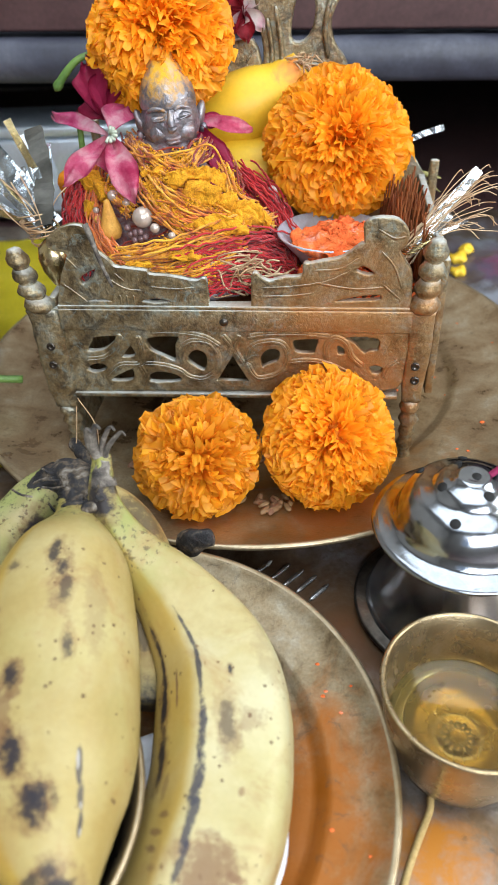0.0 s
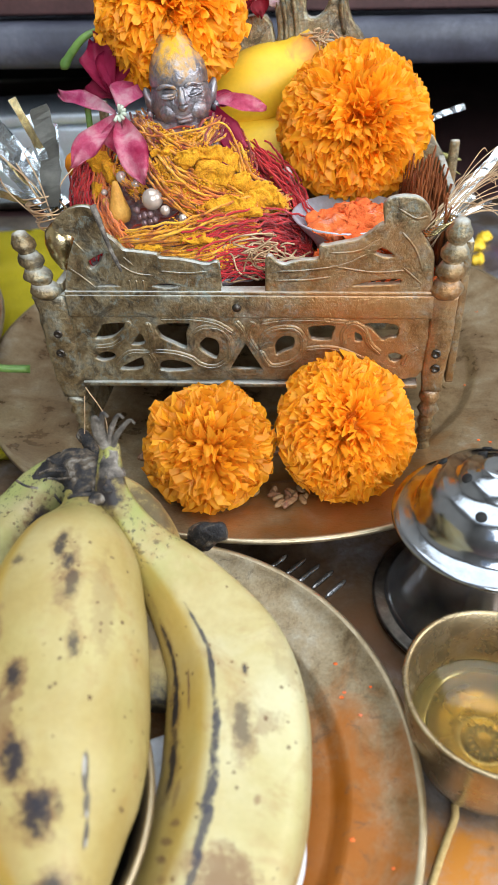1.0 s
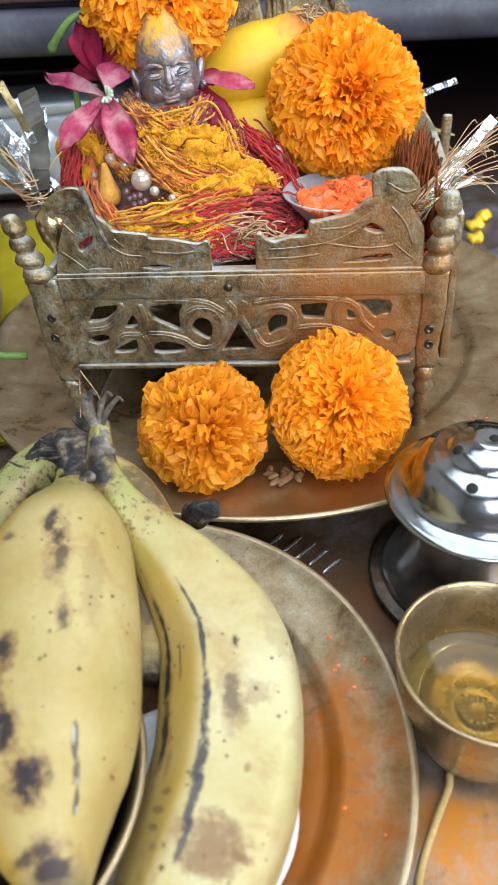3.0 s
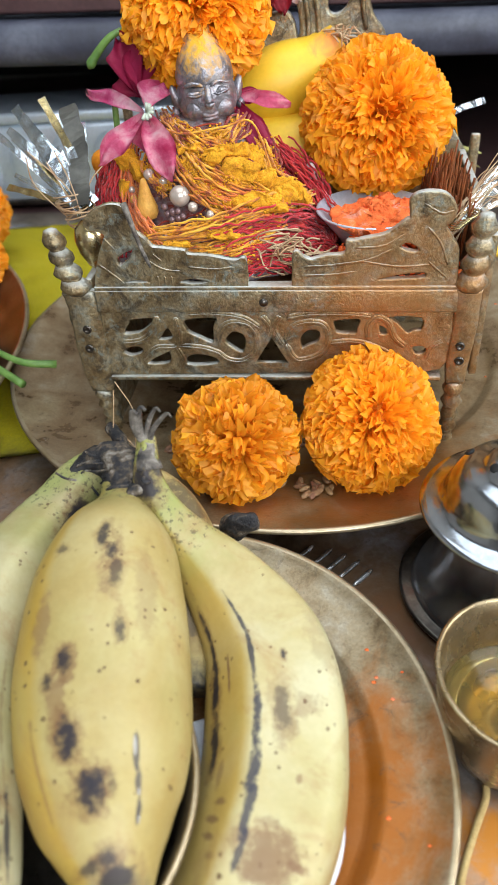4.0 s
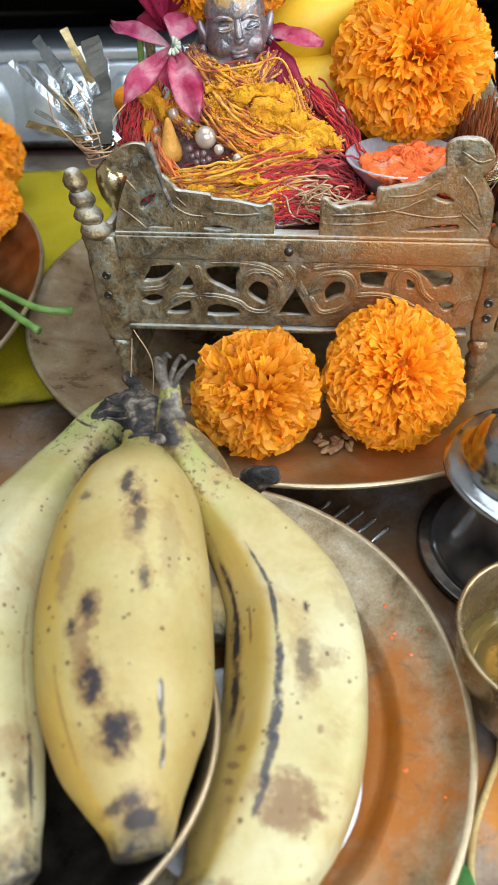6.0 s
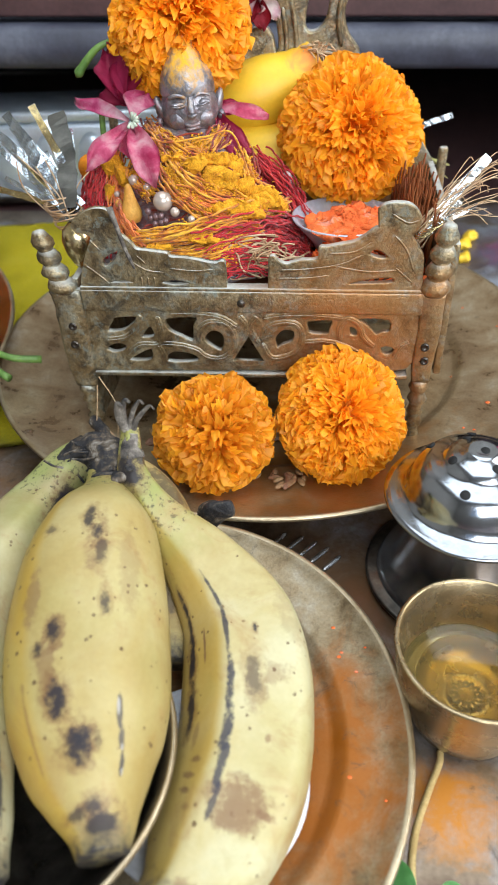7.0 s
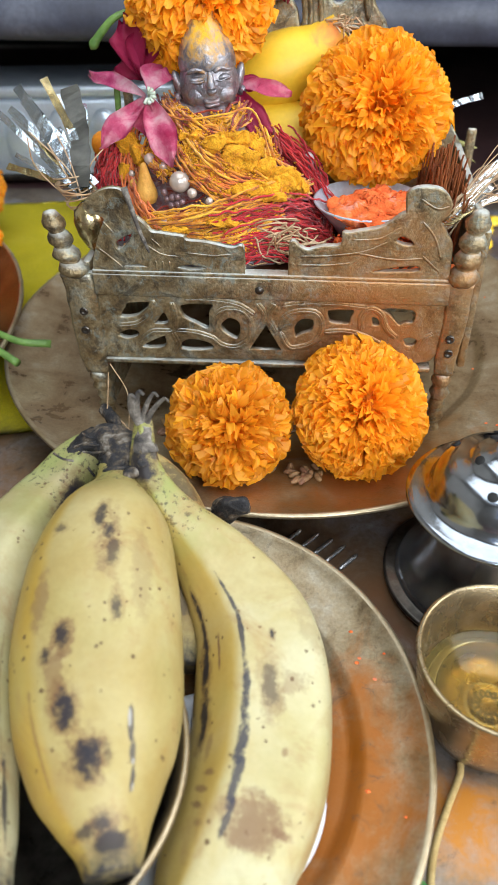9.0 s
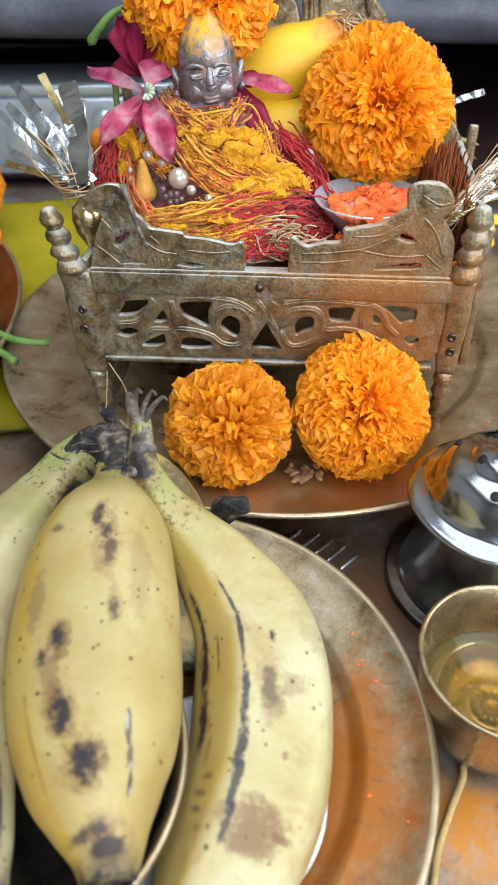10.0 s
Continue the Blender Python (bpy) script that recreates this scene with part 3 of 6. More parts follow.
# embossed ribs of the tray
for x, y, n in ((-0.0045, 0.2095, 0.010), (0.0014, 0.2052, 0.0125), (0.0066, 0.2012, 0.0135), (0.0120, 0.1975, 0.0135), (0.0175, 0.1930, 0.0125)):
    a, b = Vector((x, y, 0.0)), Vector((x + n * 0.72, y + n * 0.70, 0.0))
    line = [tuple(a.lerp(b, q)) for q in np.linspace(0, 1, 12)]
    part("rib", tube(line, [0.0004, 0.0009] + [0.0011] * 8 + [0.0009, 0.0004], 10), TRAY_RIB, tray)

# yellow cloth beside the plate
cloth = bmesh.new()
grid = []
for i in range(61):
    row = []
    for j in range(61):
        s, t = i / 60, j / 60
        x = -0.46 + 0.36 * s + 0.02 * math.sin(t * 5)
        y = 0.285 + 0.325 * t + 0.010 * math.sin(s * 7)
        z = 0.0016 + 0.0018 * max(0, noise.noise(Vector((x * 22, y * 22, 3)))) + 0.0006 * noise.noise(Vector((x * 90, y * 90, 1)))
        row.append(cloth.verts.new((x, y, z)))
    grid.append(row)
for i in range(60):
    for j in range(60):
        cloth.faces.new((grid[i][j], grid[i + 1][j], grid[i + 1][j + 1], grid[i][j + 1]))
ext = bmesh.ops.solidify(cloth, geom=list(cloth.faces), thickness=0.001)
tagged(part("yellow_cloth", cloth, YELLOW_CLOTH), "bright yellow cloth with dark smudges spread on the tray", "cloth")


# ---- plates, cup and bowls ----
def plate(name, x, y, r, well, rim_z, well_z, mat, label, lip=0.0018):
    ob = base(name, pose(x, y, 0), label, "plate")
    prof = [(0, 0.0008), (well * 0.93, 0.0008), (well + 0.002, 0.003), (r - 0.004, rim_z - 0.0035), (r - 0.0003, rim_z - 0.001), (r, rim_z), (r - 0.0006, rim_z + 0.0006),
            (r - lip, rim_z + 0.0004), (r - lip - 0.0012, rim_z - 0.0006), (r * 0.55 + well * 0.45, (rim_z * 0.55 + well_z * 0.45) - 0.0004), (well + 0.0055, well_z + 0.0036), (well + 0.0030, well_z + 0.0030), (well + 0.0008, well_z + 0.0008),
            (well - 0.002, well_z), (well * 0.5, well_z), (0, well_z)]
    part("dish", lathe(prof, 160, wobble=0.002), mat, ob)
    part("rim", lathe([(r - 0.0016, rim_z + 0.0006), (r - 0.0004, rim_z + 0.0011), (r + 0.0006, rim_z + 0.0004), (r + 0.0007, rim_z - 0.0008), (r - 0.0002, rim_z - 0.0014), (r - 0.0016, rim_z + 0.0006)], 160, wobble=0.002), BRIGHT_RIM, ob, "bright rim, its highlight painted in")
    return ob


plate("brass_plate", -0.002, 0.362, 0.160, 0.1110, 0.0235, 0.0115, BRASS_PLATE, "large round aged brass plate holding the throne")
plate("offering_plate", -0.056, 0.1118, 0.0948, 0.070, 0.0210, 0.0135, COPPER_PLATE, "round brass plate stained with orange powder")
side_plate = plate("flower_plate", -0.3636, 0.328, 0.2095, 0.165, 0.034, 0.010, DARK_COPPER, "dark copper plate with loose marigolds, on the yellow cloth")

cup = base("brass_cup", pose(0.0630, 0.1262, 0), "small brass cup half full of golden oil, on the tray", "cup")
R = 0.0280
part("body", lathe([(0, 0.0004), (0.0175, 0.0004), (0.0205, 0.0025), (0.0240, 0.012), (0.0264, 0.025), (R, 0.0388), (R + 0.0004, 0.0396), (R - 0.0004, 0.0402), (R - 0.0013, 0.0396),
                    (0.0250, 0.025), (0.0226, 0.0125), (0.0190, 0.0042), (0.0100, 0.0036), (0.0085, 0.0046), (0.0070, 0.0036), (0, 0.0036)], 96, wobble=0.006), BRASS_CUP, cup)
part("oil", lathe([(0, 0.0039), (0.0184, 0.0046), (0.0222, 0.0125), (0.0237, 0.0192), (0.0232, 0.0189), (0, 0.0187)], 64), OIL, cup, "golden translucent oil")
_b = bmesh.new()
for k in range(14):
    a = 2 * math.pi * k / 14
    blob(_b, (0.0046 * math.cos(a), 0.0046 * math.sin(a), 0.004), 0.0011, (1.6, 1, 0.5), 8, Matrix.Rotation(a, 4, "Z"))
part("rosette", _b, BRASS_CUP, cup)

bowl = base("steel_bowl", pose(-0.0865, 0.0895, 0), "shallow dark steel bowl under the bananas", "bowl")
part("body", lathe([(0, 0.0225), (0.028, 0.0225), (0.038, 0.029), (0.0475, 0.040), (0.0508, 0.0452), (0.0514, 0.0458), (0.0508, 0.0466), (0.0498, 0.0462), (0.0462, 0.040), (0.0365, 0.0302), (0.027, 0.0245), (0, 0.0245)], 96), STEEL_DARK, bowl)
part("rim", lathe([(0.0503, 0.0455), (0.0512, 0.0448), (0.0520, 0.0457), (0.0512, 0.0468), (0.0503, 0.0466), (0.0503, 0.0455)], 96), BRIGHT_RIM, bowl, "bright rolled rim")

saucer = base("white_saucer", pose(-0.0285, 0.0905, 0), "small white glazed saucer on the offering plate", "saucer")
part("body", lathe([(0, 0.0138), (0.018, 0.0138), (0.020, 0.0150), (0.0315, 0.0222), (0.0328, 0.0232), (0.0322, 0.0240), (0.0308, 0.0234), (0.019, 0.0168), (0, 0.0160)], 96), WHITE_GLAZE, saucer)

# ---- incense holder ----
censer = base("incense_holder", pose(0.0748, 0.1900, 0), "polished steel incense holder with pierced domed lid", "incense holder")
part("foot", lathe([(0, 0.0005), (0.0370, 0.0005), (0.0385, 0.0012), (0.0387, 0.0024), (0.0374, 0.0031), (0.0345, 0.0026), (0.0325, 0.0040), (0, 0.0045)], 96), STEEL_DARK, censer, "dark sooty flat foot")
part("body", lathe([(0.0335, 0.0030), (0.0334, 0.0044), (0.0318, 0.0068), (0.0290, 0.0100), (0.0268, 0.0150), (0.0250, 0.0210), (0.0238, 0.0290), (0.0236, 0.0380), (0.0250, 0.0450), (0, 0.0450)], 96, wobble=0.03), STEEL_PALE, censer)
HOLES = [(0.0008, 0.0019, 0.0), (0.0190, 0.0021, 240), (0.0117, 0.0020, 190), (0.0212, 0.0020, 138), (0.0116, 0.0019, 105), (0.0094, 0.0021, 290), (0.0175, 0.0019, 32), (0.0118, 0.0018, 20), (0.0200, 0.0020, 85), (0.0195, 0.0020, 300), (0.0195, 0.0020, 350)]
LID = [(0, 0.0700), (0.0030, 0.0702), (0.0050, 0.0708), (0.0062, 0.0700), (0.0072, 0.0688), (0.0100, 0.0682), (0.0122, 0.0670), (0.0135, 0.0653), (0.0148, 0.0640), (0.0180, 0.0634), (0.0212, 0.0615), (0.0238, 0.0577),
       (0.0254, 0.0530), (0.0265, 0.0498), (0.0282, 0.0484), (0.0318, 0.0478), (0.0340, 0.0472), (0.0346, 0.0462), (0.0338, 0.0452), (0.0290, 0.0455)]
lid = part("lid", lathe(LID, 128), STEEL, censer, "stepped domed lid with a wide flange")


def lid_height(r):
    return float(np.interp(r, [p[0] for p in LID[:16]], [p[1] for p in LID[:16]]))


# Each hole is a near-black disc on the solid lid: its dark is painted.
for r, w, deg in HOLES:
    x, y = r * math.cos(radians(deg)), r * math.sin(radians(deg))
    slope = math.atan2(lid_height(r + 0.001) - lid_height(max(0, r - 0.001)), 0.002 if r > 0.001 else 0.001)
    h = part("hole", lathe([(0, 0.0003), (w * 0.80, 0.0003), (w * 0.9, 0.0001), (w * 0.95, -0.0008), (0, -0.0008)], 20), HOLE_BLACK, lid)
    h.matrix_basis = Matrix.Translation((x, y, lid_height(r) + 0.0001)) @ Matrix.Rotation(radians(deg), 4, "Z") @ Matrix.Rotation(-slope, 4, "Y")
for a, b, w in (((0.0006, 0.0, 0.0655), (0.036, 0.0075, 0.0915), 0.0012), ((0.0036, -0.0088, 0.0640), (0.050, 0.0035, 0.0800), 0.0012)):
    stick = tube([a, tuple((Vector(a) + Vector(b)) / 2), b], [w, w, w * 0.9], 10)
    tagged(part("incense_stick", stick, MAGENTA), "thin magenta incense stick standing in the holder", "incense stick", "incense sticks").location = censer.location

# ---- throne ----
TURN_T = math.degrees(math.atan(-0.097))
throne = base("brass_throne", pose(0, 0.27795, 0, 0, 0, TURN_T), "small ornate cast brass throne with pierced front rail", "throne")
RIM = [(-91, 49), (-89.3, 83.5), (65, 84.5), (64.6, 59), (62, 55), (57, 53.6), (50, 54), (20, 52.5)]
HOLES_P = [
    smooth_loop([(-76.3, 79.0), (-64.4, 79.5), (-69.1, 74.3), (-73.6, 71.3), (-80.6, 70.6), (-80.9, 72.8), (-78.2, 76.7)], 3),
    smooth_loop([(-83.3, 62.2), (-77.7, 65.0), (-72.9, 63.7), (-73.7, 60.7), (-79.2, 59.0), (-82.6, 60.2)], 3),
    smooth_loop([(-64.3, 69.9), (-60.6, 74.7), (-58.7, 73.0), (-57.9, 69.3), (-61.0, 67.8), (-65.3, 68.0)], 3),
    smooth_loop([(-72.4, 56.2), (-65.0, 60.6), (-60.5, 62.0), (-61.0, 55.5), (-70.8, 54.5)], 3),
    smooth_loop([(-52.0, 78.8), (-37.2, 80.0), (-38.6, 74.9), (-39.4, 66.5), (-45.7, 69.0), (-51.5, 72.4)], 3),
    smooth_loop([(-52.9, 59.3), (-47.7, 61.2), (-39.2, 59.3), (-38.4, 55.2), (-53.1, 54.4)], 3),
    smooth_loop([(-34.5, 68.6), (-30.7, 73.1), (-25.8, 71.9), (-24.4, 67.3), (-26.5, 61.4), (-32.4, 64.9)], 4),
    [(-21.8, 55.9), (-13.0, 71.0), (-4.8, 55.8)],
    smooth_loop([(-0.6, 69.5), (3.0, 74.2), (8.6, 73.6), (8.3, 68.1), (3.7, 65.6), (0.3, 63.9)], 4),
    smooth_loop([(14.0, 78.2), (16.7, 79.4), (26.0, 79.8), (25.4, 75.2), (24.2, 71.9), (16.7, 72.1), (14.7, 73.6)], 3),
    smooth_loop([(34.0, 76.8), (37.4, 75.4), (38.2, 72.0), (34.5, 72.0)], 3),
    smooth_loop([(37.7, 81.0), (52.0, 80.7), (52.8, 74.3), (49.3, 73.6), (46.1, 72.4), (41.9, 76.9)], 3),
    smooth_loop([(48.6, 65.4), (51.8, 67.0), (55.6, 65.5), (54.8, 62.4), (50.8, 61.8)], 3),
    smooth_loop([(14, 55.5), (22, 61), (28, 57), (22, 54.5)], 3),
]
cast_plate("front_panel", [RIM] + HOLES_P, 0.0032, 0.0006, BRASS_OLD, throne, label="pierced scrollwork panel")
CREST_L = [(-88, 92.2), (-90.0, 92.3), (-89.8, 95), (-88.6, 100.7), (-85.7, 108.9), (-82.8, 115.0), (-81.4, 118.0), (-83.2, 119.4), (-87.6, 120.6), (-89.4, 122.6), (-88.6, 125.4), (-84.8, 128.3), (-79.2, 130.8), (-73.9, 130.9), (-70.7, 128.8), (-69.5, 125.2), (-69.0, 120.1), (-66.8, 118.3), (-64.0, 115.7),
           (-61.9, 112.9), (-58.1, 112.4), (-53.5, 111.8), (-48.2, 111.1), (-46.7, 109.5), (-39.9, 109.0), (-33.8, 108.0), (-29.3, 107.0), (-26.3, 106.9), (-24.5, 107.8), (-22.6, 107.3), (-22.3, 104), (-22.0, 95), (-22.1, 92.6), (-25, 92.4), (-55, 92.2)]
CREST_R = [(30, 92.6), (0, 92.4), (-2.8, 92.6), (-2.9, 95), (-2.6, 105), (-2.5, 109.2), (-1.1, 110.1), (1.1, 107.8), (4.5, 106.4), (7.1, 107.1), (11.5, 108.3), (18.8, 109.2), (19.2, 114.2), (22.0, 114.5), (27.5, 115.7), (33.5, 116.9), (37.1, 118.8), (42.2, 123.0), (43.9, 123.9), (43.2, 129.7), (43.9, 132.0),
           (46.7, 133.5), (51.2, 133.9), (55.8, 133.0), (59.4, 129.4), (60.2, 125.8), (59.2, 122.8), (57.0, 120.8), (58.5, 117.9), (62.0, 112.9), (63.2, 109.0), (63.8, 96), (63.6, 93.0), (60, 92.8)]
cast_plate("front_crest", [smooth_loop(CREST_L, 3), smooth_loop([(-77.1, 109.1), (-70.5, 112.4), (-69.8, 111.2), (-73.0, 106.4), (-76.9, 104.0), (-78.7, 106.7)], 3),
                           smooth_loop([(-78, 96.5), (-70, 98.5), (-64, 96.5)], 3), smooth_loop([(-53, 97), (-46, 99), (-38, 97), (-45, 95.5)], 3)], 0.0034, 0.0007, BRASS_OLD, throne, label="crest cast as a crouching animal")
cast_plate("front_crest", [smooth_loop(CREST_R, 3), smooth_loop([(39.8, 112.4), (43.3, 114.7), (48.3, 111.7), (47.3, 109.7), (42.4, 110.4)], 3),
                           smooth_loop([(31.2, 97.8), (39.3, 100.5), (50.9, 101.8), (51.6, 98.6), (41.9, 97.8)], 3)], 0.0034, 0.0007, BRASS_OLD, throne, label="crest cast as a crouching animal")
part("rail", box(0.1565, 0.0048, 0.0105, (-0.0122, -0.0006, 0.0885), 0.0008, turn=Matrix.Rotation(radians(-0.35), 4, "Y")), BRASS_OLD, throne, "plain riveted rail")
part("sill", box(0.154, 0.006, 0.0022, (-0.0140, 0.0, 0.0488), 0.0007, turn=Matrix.Rotation(radians(-1.0), 4, "Y")), BRASS_OLD, throne)
part("ledge", box(0.1565, 0.0060, 0.0018, (-0.0122, 0.0004, 0.0944), 0.0006, turn=Matrix.Rotation(radians(-0.35), 4, "Y")), BRASS_OLD, throne)
part("rivet", lathe([(0, 0.0012), (0.0012, 0.001), (0.0020, 0.0002), (0.0021, -0.001)], 16), STEEL_DARK, throne).matrix_basis = pose(-0.0158, -0.003, 0.0880, 90)
# raised scrolls on the panel and creases on the crests
SCROLLS = [((-64, 80.5), (-67, 73), (-73, 68), (-82, 66.5)), ((-56, 80), (-55, 72), (-57, 65), (-66, 64), (-74, 57)), ((-56, 65), (-46, 64.5), (-38, 62), (-34, 58.5), (-27, 57.5), (-21, 62), (-19.5, 70), (-23, 76.5), (-31, 77.5), (-36.5, 73), (-37, 65)),
           ((-50, 81.5), (-38, 81.8), (-26, 80), (-18, 75)), ((-57, 64), (-55, 58), (-57, 53)), ((-17, 81), (-13.5, 75), (-16, 68)), ((-9, 81), (-12, 75), (-8, 66)), ((-7, 67), (-4, 75), (3, 78), (10, 77), (12.5, 70), (9, 62), (0, 58.5), (-4, 61), (-6.5, 67)),
           ((-6, 80), (4, 81.8), (20, 82), (31, 81)), ((30, 69), (29.5, 76), (33, 80.5), (38, 78), (41, 71), (46, 66)), ((13, 67.5), (22, 68.5), (30, 67), (38, 63), (45, 58)), ((56, 60), (58, 66), (62, 69))]
for line in SCROLLS:
    pts = spline([(x / 1000, -0.0013, z / 1000) for x, z in line], 30)
    part("scroll", tube(pts, [0.0008] + [0.0019] * 28 + [0.0008], 12, section=lambda a: 1 - 0.55 * abs(math.cos(a)) - 0.12 * math.cos(a) ** 8, up=(0, 1, 0)), BRASS_OLD, throne)
    groove = spline([(x / 1000, -0.0022, z / 1000) for x, z in line], 30)
    part("groove_edge", tube(groove, [0.0002] + [0.0003] * 28 + [0.0002], 6), BRASS_OLD, throne)
CREASES = [((-86, 105), (-80, 100), (-76, 96)), ((-82, 117), (-78, 112)), ((-66, 108), (-58, 103), (-50, 102)), ((-62, 110), (-58, 106)), ((-48, 104), (-36, 103), (-27, 104)), ((-58, 100), (-58, 95)), ((-61, 100), (-61, 95)), ((-55, 100), (-55, 95)),
           ((0, 104), (12, 104.5), (28, 107), (38, 112)), ((0, 100), (14, 100.5), (24, 102)), ((22, 112), (34, 113), (42, 118)), ((48, 130), (55, 126), (60, 127)), ((50, 121), (56, 114), (60, 104)), ((52, 106), (60, 99)), ((22, 107), (40, 104), (54, 105))]
for line in CREASES:
    pts = spline([(x / 1000, -0.0015, z / 1000) for x, z in line], 10)
    part("crease", tube(pts, [0.0002] + [0.0006] * 8 + [0.0002], 5), BRASS_OLD, throne)


def post(axis, widths, beads, tail):
    """A leg with a flat riveted shaft, turned beads above and a knobbly foot, along an uneven line of (x, z) in millimetres."""
    zs = [z for x, z in axis]
    at_x = lambda z: float(np.interp(z * 1000, zs, [x for x, z_ in axis])) / 1000
    bm = bmesh.new()
    low, high = widths[0][1], widths[-1][1]
    rows_ = []
    for k in range(25):
        z = low + (high - low) * k / 24
        w = float(np.interp(z, [b for a, b in widths], [a for a, b in widths])) / 2000
        rows_.append([bm.verts.new((sx * w, sy * 0.0032, z / 1000)) for sx, sy in ((-0.8, -1), (0.8, -1), (1, -0.7), (1, 0.7), (0.8, 1), (-0.8, 1), (-1, 0.7), (-1, -0.7))])
    for a, b in zip(rows_, rows_[1:]):
        for j in range(8):
            i = (j + 1) % 8
            bm.faces.new((a[j], a[i], b[i], b[j]))
    bm.faces.new(rows_[0])
    bm.faces.new(rows_[-1])
    foot = [(0, 0.0118)]
    n = 5
    for k in range(n):
        z0, h = 0.0118 + (low / 1000 - 0.0118) * k / n, (low / 1000 - 0.0118) / n
        w = tail * (0.72 + 0.28 * k / (n - 1))
        foot += [(w * 0.72, z0 + h * 0.05), (w * (1.0 + 0.1 * (k % 2)), z0 + h * 0.45), (w * 0.74, z0 + h * 0.95)]
    lathe(foot + [(0, low / 1000 + 0.001)], 20, bm)
    prof, z, h = [(0, high / 1000 - 0.001)], high / 1000 - 0.001, (zs[-1] - high + 1) / 1000 / (beads + 0.3)
    for k in range(beads):
        w = 0.0066 - 0.0005 * k
        prof += [(w * 0.66, z), (w * 0.98, z + h * 0.3), (w, z + h * 0.55), (w * 0.66, z + h * 0.98)]
        z += h
    lathe(prof + [(0.0028, z + h * 0.15), (0, z + h * 0.28)], 20, bm)
    for v in bm.verts:
        v.co.x += at_x(v.co.z)
        v.co += 0.0004 * noise.noise_vector(v.co * 160) + 0.0003 * noise.noise_vector(v.co * 420)
    bmesh.ops.recalc_face_normals(bm, faces=bm.faces)
    return part("post", bm, BRASS_OLD, throne, smooth=True)


pl = post([(-95, 12), (-95.2, 22), (-97.2, 50), (-97.6, 89), (-101.2, 100), (-105.5, 121)], [(11, 40), (13.6, 50), (14.2, 92)], 4, 0.0052)
pr = post([(69, 12), (69.4, 40), (69.2, 58), (70.2, 75), (70, 94), (71, 105), (72.8, 126)], [(8.5, 48), (9.9, 58), (10.4, 94)], 4, 0.0048)
for p_, spots in ((pl, ((-97.2, 74.3), (-98.1, 64.3))), (pr, ((69.2, 67.6), (69.7, 60.2)))):
    for x, z in spots:
        part("bolt", lathe([(0, 0.0002), (0.0009, 0.0003), (0.0014, 0.0009), (0.0020, 0.0006), (0.0021, -0.0012)], 14), STEEL_DARK, p_).matrix_basis = pose(x / 1000, -0.0033, z / 1000, 90)
for x, top in ((-0.098, 0.144), (0.0840, 0.122)):
    b_ = box(0.0075, 0.006, 0.085, (0, 0, 0.0425), 0.0015)
    box(0.0050, 0.004, 0.034, (0, 0, 0.100), 0.0015, b_)
    ob = part("back_post", b_, BRASS_OLD, throne)
    ob.matrix_basis = pose(x, 0.117, 0.0118)
    ob.scale.z = (top - 0.0118) / 0.117
# Left side and back panels extended down to the plate, added to block light.
part("side_panel", box(0.0035, 0.112, 0.080, (-0.0945, 0.059, 0.056), 0.0008), BRASS_OLD, throne)
part("side_panel", box(0.0035, 0.112, 0.066, (0.0775, 0.059, 0.082), 0.0008), BRASS_OLD, throne)
part("seat", box(0.168, 0.114, 0.004, (-0.009, 0.060, 0.0900), 0.0008), DARK_COPPER, throne)
cast_plate("back_panel", [smooth_loop([(-92, 16), (-92, 110), (-70, 130), (-40, 150), (-15, 158), (10, 150), (40, 135), (80, 112), (80, 16)], 4)], 0.003, 0.0006, BRASS_OLD, throne, pose(0, 0.119, 0))
FIG = [(22, 150), (24, 164), (29, 172), (27, 188), (24, 206), (26, 222), (70, 222), (67, 204), (60, 190), (62, 178), (68, 170), (70, 158), (64, 146), (40, 140)]
cast_plate("back_crest", [smooth_loop(FIG, 3), smooth_loop([(40, 182), (44, 200), (54, 198), (53, 184), (46, 178)], 3)], 0.006, 0.0014, BRASS_OLD, throne, pose(-0.034, 0.124, -0.002), "cresting of animal legs and scrolls")
for line in (((46, 162), (51, 169), (58, 166), (57, 158), (51, 157), (51, 162)), ((28, 160), (32, 172), (30, 190)), ((36, 160), (37, 175), (34, 195)), ((60, 172), (58, 186), (62, 204))):
    pts = spline([(x / 1000 - 0.034, 0.1205, z / 1000 - 0.002) for x, z in line], 16)
    part("scroll", tube(pts, [0.0004] + [0.0014] * 14 + [0.0004], 6), BRASS_OLD, throne)
cast_plate("back_stub", [smooth_loop([(-30, 140), (-29, 166), (-24, 176), (-12, 178), (-8, 164), (-6, 140)], 3)], 0.006, 0.0012, BRASS_OLD, throne, pose(0, 0.122, 0))


